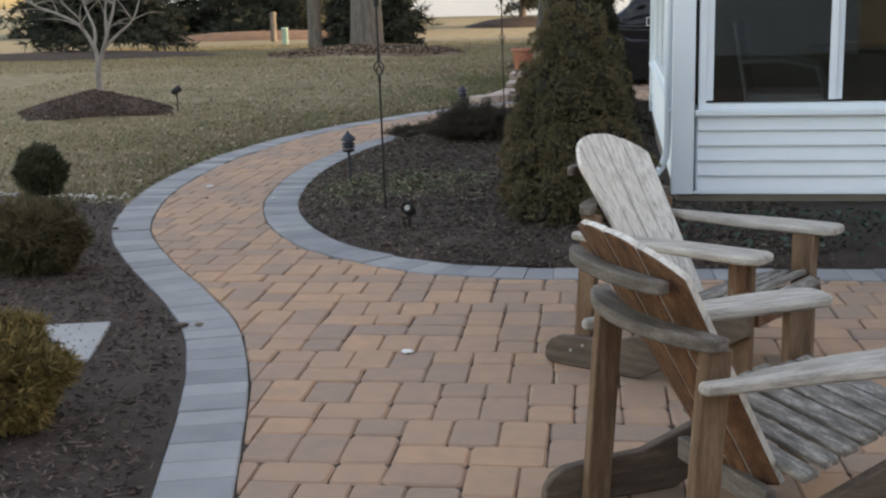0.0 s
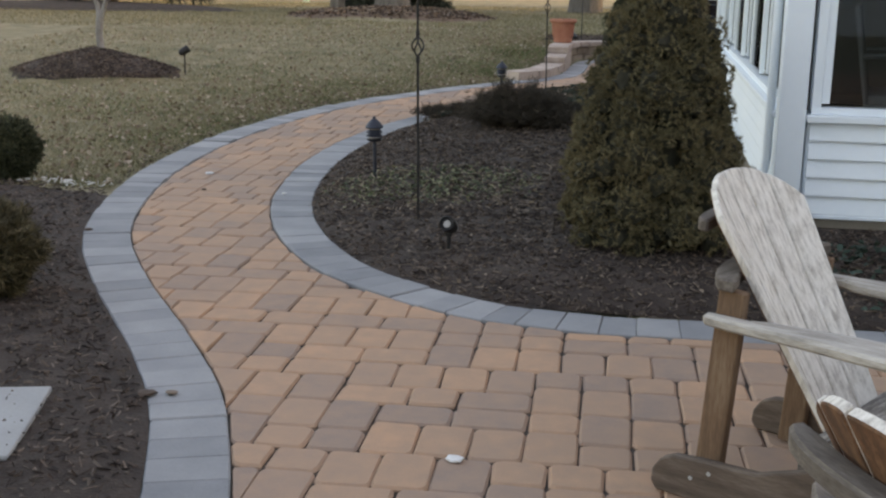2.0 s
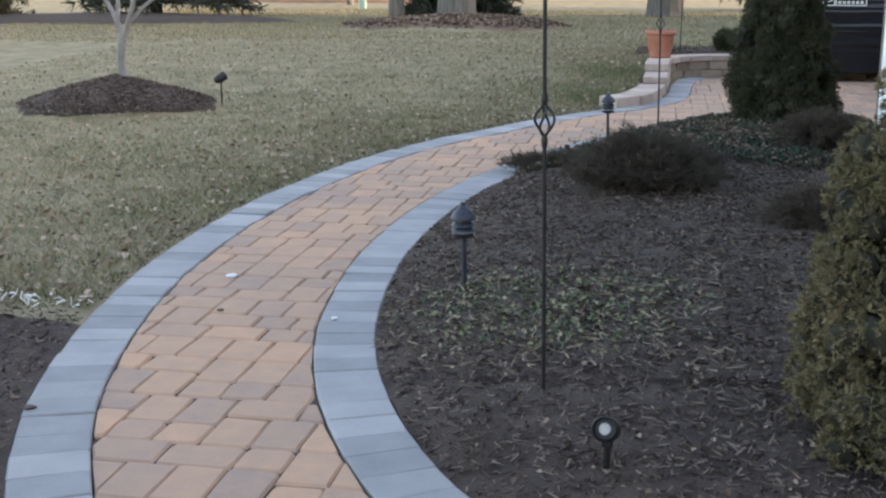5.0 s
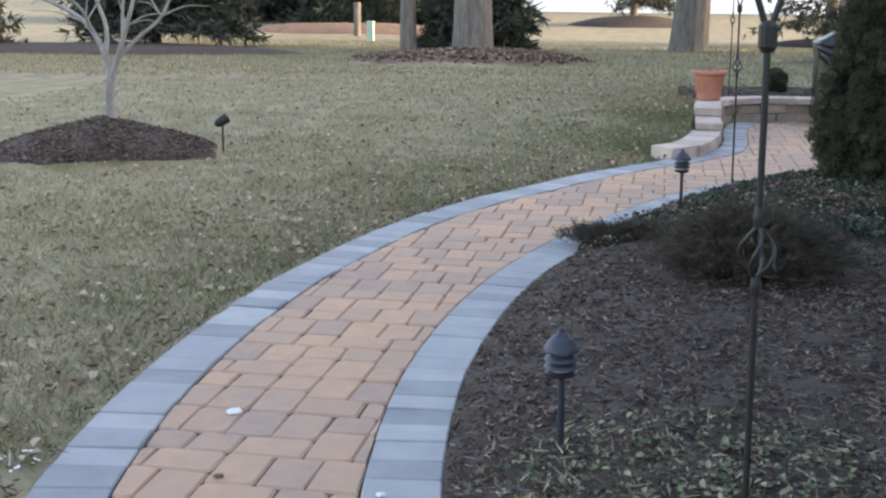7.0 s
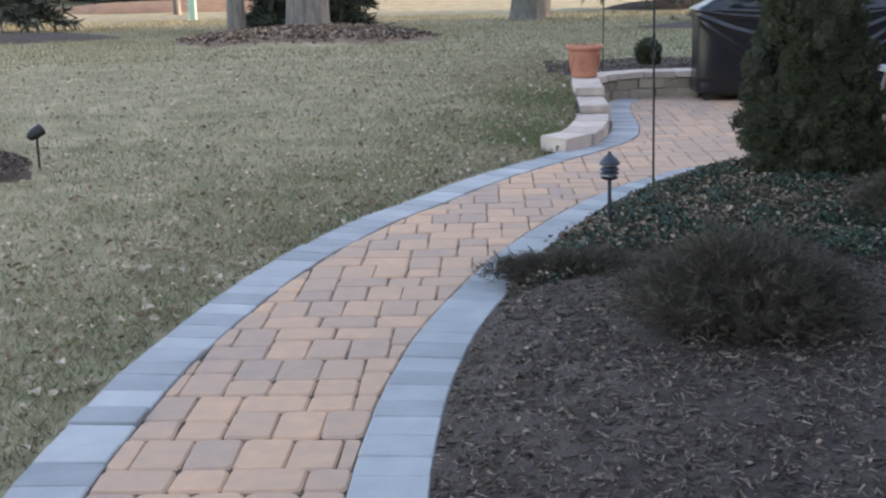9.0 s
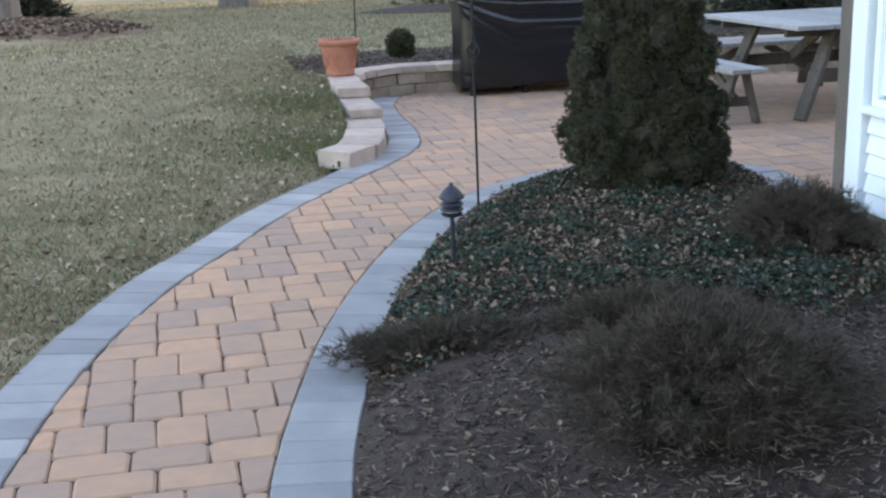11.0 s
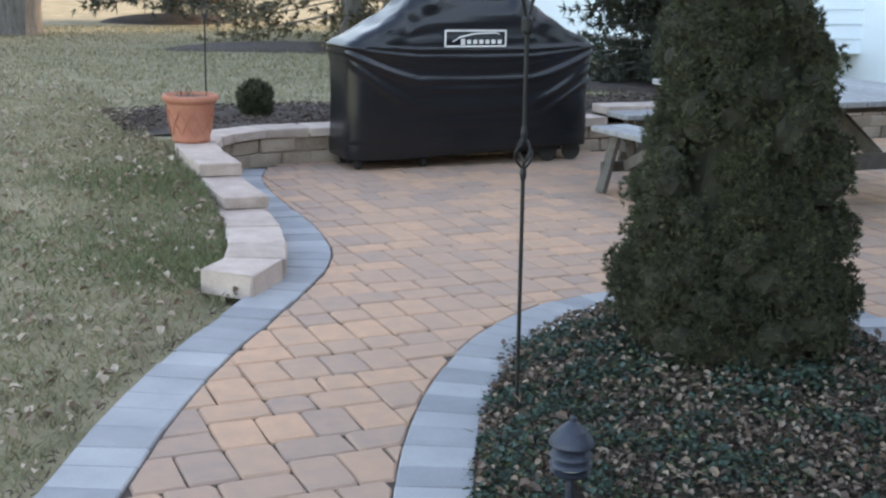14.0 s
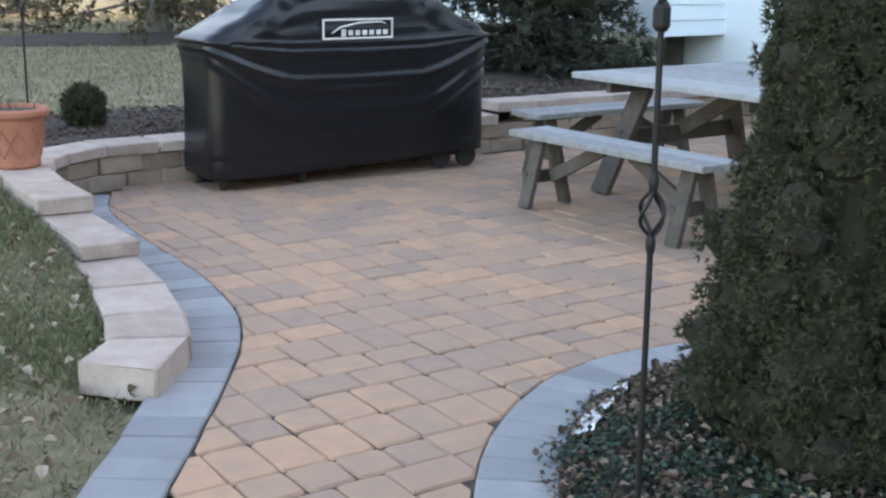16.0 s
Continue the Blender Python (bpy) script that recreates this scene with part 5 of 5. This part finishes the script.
# ---------------------------------------------------------------- far things
post = thing("wooden_post", (-8.3, 37.2, float(lawn_z(-8.3, 37.2))), 0, "short grey weathered post among leaf litter", "post")
part("shaft", tube([(0, 0, -0.1), (0, 0, 0.9)], 0.1, 10), M_BARK, post)
ped = thing("utility_pedestal", (-7.2, 34.2, float(lawn_z(-7.2, 34.2))), 0, "small pale green utility pedestal on the lawn", "utility box")
part("body", box((0, 0, 0.2), (0.16, 0.16, 0.46), None, 0.02), M_PALEGREEN, ped)
part("cap", box((0, 0, 0.45), (0.18, 0.18, 0.06), None, 0.02), M_PALEGREEN, ped)


def plain_house(x0, x1, y0, y1, z0, h, label, ridge="x", m=M_FARWHITE, windows=()):
    ob = thing("house", ((x0 + x1) / 2, (y0 + y1) / 2, z0), 0, label, "house")
    w, d = (x1 - x0) / 2, (y1 - y0) / 2
    t = 0.25
    for c, s in (((0, -d + t / 2, h / 2), (2 * w, t, h)), ((0, d - t / 2, h / 2), (2 * w, t, h)), ((-w + t / 2, 0, h / 2), (t, 2 * d - 2 * t, h)), ((w - t / 2, 0, h / 2), (t, 2 * d - 2 * t, h))):
        part("wall", box(c, s), m, ob)
    e = 0.4
    if ridge == "x":
        prof = [(-d - e, h - 0.05), (0, h + d * 0.55), (d + e, h - 0.05), (d + e, h - 0.2), (-d - e, h - 0.2)]
        part("roof", plate([(-w - e, y, z) for y, z in prof], (2 * (w + e), 0, 0)), M_ROOF, ob)
    else:
        prof = [(-w - e, h - 0.05), (0, h + w * 0.55), (w + e, h - 0.05), (w + e, h - 0.2), (-w - e, h - 0.2)]
        part("roof", plate([(x, -d - e, z) for x, z in prof], (0, 2 * (d + e), 0)), M_ROOF, ob)
    return ob


plain_house(-7.6, 30, 63, 75, 0.36, 6.9, "long white-sided neighbouring house beyond the lawn")
plain_house(-32, -24.5, 80, 90, 0.4, 5.7, "distant pale house between evergreens")
# Mostly unseen block; length and height are chosen for the shadow on the lawn.
plain_house(8.5, 18.5, -16, 32.5, -0.02, 5.6, "white-sided main house block, mostly unseen, sized to shade the garden", "y", M_WHITE)
# Added block, out of view, that closes the space behind the start.
plain_house(-9, 6, -22, -13, -0.02, 3.2, "unseen low white block added to close off the space behind the patio", m=M_WHITE)
# the bumped-out bay of the house beyond the terrace
bay = thing("house_bay", (7.6, 20, 0), 0, "white-sided overhanging bay on a dark post", "house")
for k in range(24):
    b = part("siding_board", siding_board(0.9, 0.56 + 0.16 * k, 0.16), M_WHITE, bay)
part("corner_trim", box((-0.03, 0.02, 2.5), (0.08, 0.09, 3.9), None, 0.004), M_WHITE, bay)
part("wall", box((0.46, 2.1, 2.5), (0.86, 4.06, 3.88)), M_WHITE, bay)
part("post", box((0.75, 0.6, 0.28), (0.16, 0.16, 0.56), None, 0.01), M_TABLELEG, bay)

# ---------------------------------------------------------------- slab, edging, bits on the ground
slab = thing("concrete_slab", (-0.88, 3.5, 0.022), 13, "pale concrete slab half hidden behind a shrub", "slab")
part("slab_top", box((0, 0, 0.0), (0.8, 0.54, 0.05), None, 0.006), M_CONCRETE, slab)
edging = thing("metal_edging", (0, 0, 0), 0, "shiny crumpled plastic sheet at the bed's edge", "edging")
bm = bmesh.new()
prev = None
for s in np.linspace(RIGHT.s[RIGHT.near(0.86, 13.6)], RIGHT.s[RIGHT.near(1.35, 13.93)], 40):
    p, n = RIGHT.at(s)
    a = p - (BW + 0.01) * n
    b = p - (BW + 0.08 + 0.008 * math.sin(40 * s)) * n
    cur = (bm.verts.new((*a, 0.02 + 0.004 * math.sin(25 * s))), bm.verts.new((*b, 0.055 + 0.008 * math.sin(31 * s))), bm.verts.new((*b, 0.049 + 0.008 * math.sin(31 * s))), bm.verts.new((*a, 0.012 + 0.004 * math.sin(25 * s))))
    if prev:
        for i in range(4):
            bm.faces.new((prev[i], prev[(i + 1) % 4], cur[(i + 1) % 4], cur[i]))
    prev = cur
part("sheet", bm, M_FOIL, edging)


def scrap(x, y, z, size, material, label, seed):
    r = random.Random(seed)
    bm = bmesh.new()
    bmesh.ops.create_icosphere(bm, subdivisions=1, radius=size)
    for v in bm.verts:
        v.co = Vector((v.co.x * r.uniform(0.7, 1.2), v.co.y * r.uniform(0.6, 1.1), v.co.z * 0.3 * r.uniform(0.6, 1.2)))
    ob = part("litter", bm, material)
    ob.location = (x, y, z + 0.004)
    return tagged(ob, label, "litter")


scrap(-1.34, 7.78, 0.004, 0.035, M_PALE, "small white chip lying on the pavers", 1)
scrap(0.72, 3.60, 0.004, 0.03, M_PALE, "small white chip lying on the patio", 2)
scrap(-0.71, 7.2, 0.008, 0.018, M_PALE, "tiny pale chip on a border stone", 3)
scrap(-0.28, 3.93, 0.01, 0.035, M_LEAF, "dry curled leaf on the border stones", 4)
scrap(-0.21, 3.95, 0.01, 0.022, M_LEAF, "dry leaf scrap on the border stones", 5)
scrap(-1.4, 6.08, 0.01, 0.025, M_LEAF, "dry leaf scrap on the border stones", 6)
scrap(-1.2, 7.25, 0.004, 0.02, M_LEAF, "dry leaf scrap on the pavers", 7)


# ---------------------------------------------------------------- scattered growth and litter
def in_bed(q_):
    d = -RIGHT.sides(q_) - BW
    house_out = (q_[:, 0] < HX - 0.02 + 0.028 * (q_[:, 1] - HY)) | (q_[:, 1] < HY - 0.02) | (q_[:, 1] > HY2)
    right = np.where(q_[:, 1] < HY, 5.0, 2.6)
    return (d > 0.01) & house_out & (q_[:, 0] < right)


def bed_heights(q_):
    d = np.maximum(0, -RIGHT.sides(q_) - BW)
    return 0.11 * (1 - np.exp(-d / 0.35))


def scatter(n, x0, x1, y0, y1, test, rng):
    q_ = np.stack([rng.uniform(x0, x1, n), rng.uniform(y0, y1, n)], 1)
    return q_[test(q_)]


def chips(q_, z, rng, size=0.013):
    """Small splinters of bark: three-sided slivers."""
    n = len(q_)
    c = np.c_[q_, z + 0.004]
    A = unit(np.c_[rng.normal(size=(n, 2)), rng.normal(size=n) * 0.35]) * (size * rng.uniform(0.5, 1.6, (n, 1)))
    B = unit(np.cross(A, rng.normal(size=(n, 3)))) * (size * 0.28 * rng.uniform(0.5, 1.4, (n, 1)))
    C = unit(np.cross(A, B)) * size * 0.16
    v = np.stack([c - A - B, c - A + B, c - A * 0.8 + C, c + A - B * 0.6, c + A + B * 0.6, c + A * 0.8 + C], 1).reshape(-1, 3)
    k = np.arange(n)[:, None] * 6
    f = np.concatenate([k + t_ for t_ in ([0, 2, 1], [3, 4, 5], [0, 1, 4], [0, 4, 3], [1, 2, 5], [1, 5, 4], [2, 0, 3], [2, 3, 5])])
    return v, f


r1 = np.random.default_rng(41)
q1 = scatter(52000, -0.9, 2.6, 5.0, 11.4, in_bed, r1)
stuff("bark_chips", *chips(q1, bed_heights(q1), r1), M_CHIP, "loose splinters of dark bark over the mulch bed", "bark chips")
q1 = scatter(30000, -3.2, 0.7, 1.6, 7.1, lambda a: (LEFT.sides(a) > BW + 0.02) & (LEFT.sides(a) < 2.2), r1)
stuff("bark_chips", *chips(q1, 0.05 * (1 - np.exp(-np.maximum(0, LEFT.sides(q1) - BW) / 0.3)), r1), M_CHIP, "loose splinters of dark bark over the shrub bed", "bark chips")


def ivy_zone(a):
    d = -RIGHT.sides(a) - BW
    spill = -0.10 * r1.uniform(size=len(a)) ** 2.5 * (0.5 + 0.5 * np.sin(5.1 * a[:, 1]) * np.sin(11.3 * a[:, 0] + 1))
    ok = (in_bed(a) | (d > spill) & (d < 0.1)) & (a[:, 0] < 2.5) & (a[:, 1] < 13.72)
    edge = 10.80 + 0.16 * np.sin(3 * a[:, 0]) + 0.10 * np.sin(9 * a[:, 0]) + 0.10 * r1.normal(size=len(a))
    return ok & (a[:, 1] > edge)


q2 = scatter(118000, -0.7, 2.5, 10.4, 14.0, ivy_zone, r1)
clump = np.array([noise.noise((x * 6, y * 6, 0.3)) + 0.6 * noise.noise((x * 17, y * 17, 1.7)) for x, y in q2])
z2 = bed_heights(q2) + (0.012 + r1.uniform(0.0, 0.05, len(q2)) + 0.035 * np.clip(clump, -0.4, 0.8)) * np.minimum(1, 0.3 + np.maximum(0, -RIGHT.sides(q2) - BW) * 4)
kind = clump + 0.42 * r1.normal(size=len(q2))
up = np.repeat([[0.0, 0.0, 1.0]], len(q2), 0)
q2 = np.c_[q2, z2]
a = kind > 0.22
stuff("ivy", *leaf_cards(q2[a], up[a], 0.0105, r1), M_IVY, "dark blue-green ground ivy over the bed", "ground cover")
a = (kind > -0.30) & (kind <= 0.22)
stuff("vinca", *leaf_cards(q2[a], up[a], 0.0085, r1), M_VINCA, "small olive-green leaves of trailing ground cover", "ground cover")
a = (kind <= -0.30) & (r1.uniform(size=len(q2)) < 0.5)
stuff("vine_stems", *tufts(q2[a] - [0, 0, 0.01], unit(np.c_[r1.normal(size=(a.sum(), 2)), 0.35 * np.abs(r1.normal(size=a.sum()))]), 0.05, 0.0016, 2, 0.3, r1), M_VINE, "bare brown stems between the ivy leaves", "stems")
a = (kind + 0.5 * r1.normal(size=len(q2)) < -0.73)
stuff("fallen_leaves", *leaf_cards(q2[a] + [0, 0, 0.012], up[a], 0.012, r1, 0.55), M_LEAF, "crumpled brown leaves caught in the ivy", "fallen leaves")
q3 = scatter(260, -0.6, 2.3, 10.8, 13.7, ivy_zone, r1)
stuff("fallen_leaves", *leaf_cards(np.c_[q3, bed_heights(q3) + r1.uniform(0.04, 0.075, len(q3))], np.repeat([[0.0, 0.0, 1.0]], len(q3), 0), 0.021, r1, 0.6), M_LEAF, "larger brown curled leaves lying on the ivy", "fallen leaves")
q1 = scatter(9000, -5.6, -3.6, 12.7, 14.8, lambda a: ((a[:, 0] + 4.62) / 0.93) ** 2 + ((a[:, 1] - 13.75) / 0.94) ** 2 < 1, r1)
stuff("bark_chips", *chips(q1, lawn_z(q1[:, 0], q1[:, 1]) + 0.015, r1, 0.018), M_CHIP, "loose dark bark over the ring round the tree", "bark chips")
q1 = scatter(14000, 0.2, 7.5, 18.0, 19.5, lambda a: (a[:, 0] > 0.62) | (a[:, 1] > 18.2), r1)
stuff("bark_chips", *chips(q1, lawn_z(q1[:, 0], q1[:, 1]) + 0.018, r1, 0.017), M_CHIP, "loose dark bark behind the retaining wall", "bark chips")
q3 = scatter(3400, -0.55, 0.9, 6.5, 8.0, lambda b: in_bed(b) & (((b[:, 0] - 0.15) / 0.62) ** 2 + ((b[:, 1] - 7.2) / 0.6) ** 2 < r1.uniform(0.2, 1.2, len(b))), r1)
stuff("weeds", *leaf_cards(np.c_[q3, bed_heights(q3) + r1.uniform(0.0, 0.04, len(q3))], np.repeat([[0.0, 0.0, 1.0]], len(q3), 0), 0.0105, r1), M_WEED, "patch of small green weeds in the mulch", "weeds")
q3 = scatter(1000, 1.7, 4.5, 5.2, 6.0, lambda b: in_bed(b) & (r1.uniform(size=len(b)) < 0.8), r1)
stuff("ivy", *leaf_cards(np.c_[q3, bed_heights(q3) + r1.uniform(0.0, 0.06, len(q3))], np.repeat([[0.0, 0.0, 1.0]], len(q3), 0), 0.02, r1), M_IVY, "sparse low ground cover under the sunroom wall", "ground cover")
q3 = scatter(2400, -0.8, 2.6, 5.1, 11.2, in_bed, r1)
stuff("fallen_leaves", *leaf_cards(np.c_[q3, bed_heights(q3) + 0.012], np.repeat([[0.0, 0.0, 1.0]], len(q3), 0), 0.0095, r1, 0.5), M_LEAF, "scattered dry leaf scraps on the mulch", "fallen leaves")

q3 = scatter(420, -0.5, 0.8, 6.5, 7.8, in_bed, r1)
stuff("straw", *tufts(np.c_[q3, bed_heights(q3) + 0.018], unit(np.c_[r1.normal(size=(len(q3), 2)), 0.2 * np.abs(r1.normal(size=len(q3)))]), 0.05, 0.0022, 2, 0.25, r1), M_LAWNLEAF, "pale dead stalks among the weeds", "straw")
q3 = scatter(1700, -0.8, 2.4, 5.1, 9.6, in_bed, r1)
stuff("straw", *tufts(np.c_[q3, bed_heights(q3) + 0.012], unit(np.c_[r1.normal(size=(len(q3), 2)), 0.12 * r1.normal(size=len(q3))]), 0.045, 0.0022, 1, 0.05, r1), M_LEAF, "thin dry stalks and twigs lying on the mulch", "straw")

# lawn blades, dense beside the walk and thinner away from it
r2 = np.random.default_rng(43)




def lawn_zone(a):
    away = LEFT.sides(a)
    past = (a[:, 1] > 7.2) | (away > 6)
    ok = (away > BW + 0.02 + 0.06 * r2.uniform(size=len(a)) ** 2) & past & (a[:, 1] < 26)
    ok &= ((a[:, 0] + 4.62) / 0.88) ** 2 + ((a[:, 1] - 13.75) / 0.9) ** 2 > 1
    ok &= (a[:, 1] < 14.47) | (a[:, 0] < -0.08) & (a[:, 1] < 14.85) | (STEP_LINE.sides(a) > 0.145)
    return ok & (r2.uniform(size=len(a)) < np.clip(1.1 / (0.5 + away), 0.05, 1))


q4 = scatter(340000, -7.5, 0.5, 7.0, 21, lawn_zone, r2)
z4 = lawn_z(q4[:, 0], q4[:, 1]) - 0.014
w4 = unit(np.c_[r2.normal(size=(len(q4), 2)) * 0.75, np.ones(len(q4))])
v4, f4 = tufts(np.c_[q4, z4], w4, 0.038, 0.0028, 1, 0.25, r2)
stuff("grass", v4, f4, M_GRASS, "short dormant grass blades, straw and dull green", "grass")
q7 = scatter(60000, -1.6, 0.45, 14.0, 17.4, lambda a: (LEFT.sides(a) > BW + 0.01) & ((a[:, 1] < 14.42) | (STEP_LINE.sides(a) > 0.145)) & (r2.uniform(size=len(a)) < np.exp(-((a[:, 0] - 0.15) / 0.55) ** 2) * sstep(14.2, 14.9, a[:, 1]) * (1 - sstep(16.2, 17.3, a[:, 1])) * (0.6 + 0.4 * np.sin(2.7 * a[:, 0] + 3.9 * a[:, 1]))), r2)
v7, f7 = tufts(np.c_[q7, lawn_z(q7[:, 0], q7[:, 1]) - 0.012], unit(np.c_[r2.normal(size=(len(q7), 2)) * 0.75, np.ones(len(q7))]), 0.042, 0.0028, 1, 0.25, r2)
stuff("grass", v7, f7, M_GREEN, "greener grass growing against the stone steps", "grass")
q7 = scatter(80000, -6.0, 0.0, 7.2, 16, lambda a: lawn_zone(a) & (np.sin(2.3 * a[:, 0] + 1.1 * np.sin(1.7 * a[:, 1])) * np.sin(1.9 * a[:, 1] - 0.8 * a[:, 0]) + r2.normal(0, 0.35, len(a)) > 0.15), r2)
v7, f7 = tufts(np.c_[q7, lawn_z(q7[:, 0], q7[:, 1]) - 0.012], unit(np.c_[r2.normal(size=(len(q7), 2)) * 0.75, np.ones(len(q7))]), 0.04, 0.0028, 1, 0.25, r2)
stuff("grass", v7, f7, M_GREEN, "green patches of grass in the dormant lawn", "grass")
q7 = scatter(26000, -3.0, 0.38, 15.5, 21, lambda a: (STEP_LINE.sides(a) > 0.15) & (r2.uniform(size=len(a)) < np.exp(-((a[:, 0] - 0.4) / 0.8) ** 2) * sstep(15.5, 17.0, a[:, 1]) * (1 - sstep(18.5, 21, a[:, 1]))), r2)
v7, f7 = tufts(np.c_[q7, lawn_z(q7[:, 0], q7[:, 1]) - 0.014], unit(np.c_[r2.normal(size=(len(q7), 2)) * 0.75, np.ones(len(q7))]), 0.04, 0.003, 1, 0.25, r2)
stuff("grass", v7, f7, M_GRASS, "short dormant grass behind the stone steps", "grass")
far_q = scatter(120000, -12, 8.2, 17, 34, lambda a: ((a[:, 1] > 21) | (a[:, 0] > 0.2) & (a[:, 1] > 19.6)) & (a[:, 0] < 8.2) & (((a[:, 0] + 3.3) / 2.1) ** 2 + ((a[:, 1] - 25.5) / 1.95) ** 2 > 1), r2)
v4, f4 = tufts(np.c_[far_q, lawn_z(far_q[:, 0], far_q[:, 1]) - 0.016], unit(np.c_[r2.normal(size=(len(far_q), 2)) * 0.75, np.ones(len(far_q))]), 0.05, 0.006, 1, 0.25, r2)
stuff("grass", v4, f4, M_GRASS, "dormant grass further across the lawn", "grass")
q5 = scatter(15000, -7.5, 0.4, 7.2, 22, lawn_zone, r2)
stuff("fallen_leaves", *leaf_cards(np.c_[q5, lawn_z(q5[:, 0], q5[:, 1]) + 0.012], np.repeat([[0.0, 0.0, 1.0]], len(q5), 0), 0.019, r2, 0.6), M_LAWNLEAF, "dry brown leaves scattered over the lawn", "fallen leaves")
q5 = scatter(16000, -2.6, 0.4, 7.2, 17, lambda a: (LEFT.sides(a) > BW + 0.002) & (LEFT.sides(a) < BW + 0.06) & (a[:, 1] < 14.5), r2)
stuff("thatch", *tufts(np.c_[q5, 0.008 + 0.2 * np.maximum(0, LEFT.sides(q5) - BW)], unit(np.c_[r2.normal(size=(len(q5), 2)), 0.4 + 0 * q5[:, 0]]), 0.03, 0.003, 2, 0.5, r2), M_VINE, "dark dead thatch along the border stones", "thatch")
q6 = np.stack([r2.uniform(-4.5, -1.72, 260), 0 * r2.uniform(size=260)], 1)
q6[:, 1] = 7.19 - 0.36 * (q6[:, 0] + 1.77) * 0.4 + r2.normal(0, 0.05, 260)
stuff("stone_chips", *chips(q6, 0.02 + 0 * q6[:, 0], r2, 0.017), M_PALE, "line of pale stone chips between lawn and bed", "stone chips")

q8 = scatter(4200, -5.6, -1.0, 23.4, 27.6, lambda a: ((a[:, 0] + 3.3) / 2.15) ** 2 + ((a[:, 1] - 25.5) / 2.0) ** 2 < r2.uniform(0.6, 1.05, len(a)), r2)
stuff("fallen_leaves", *leaf_cards(np.c_[q8, lawn_z(q8[:, 0], q8[:, 1]) + 0.03], np.repeat([[0.0, 0.0, 1.0]], len(q8), 0), 0.04, r2, 0.6), M_LEAF, "brown leaves and bark clods on the far mound", "fallen leaves")

# ---------------------------------------------------------------- the stones, last
lay(field["walk"], WALK, "paver_rest", (-1.0, 9.6, 0.4), "")
lay(field["near"], NEAR, "paver_rest", (0.7, 3.4, 0.8), "")
lay(field["far"], FAR, "paver_rest", (1.2, 14.8, 0.8), "")
lay_border(LEFT, 0.0, LEFT.length - 0.2, 1, host_of)
lay_border(RIGHT, 0.1, RIGHT.length - 0.2, -1, host_of)
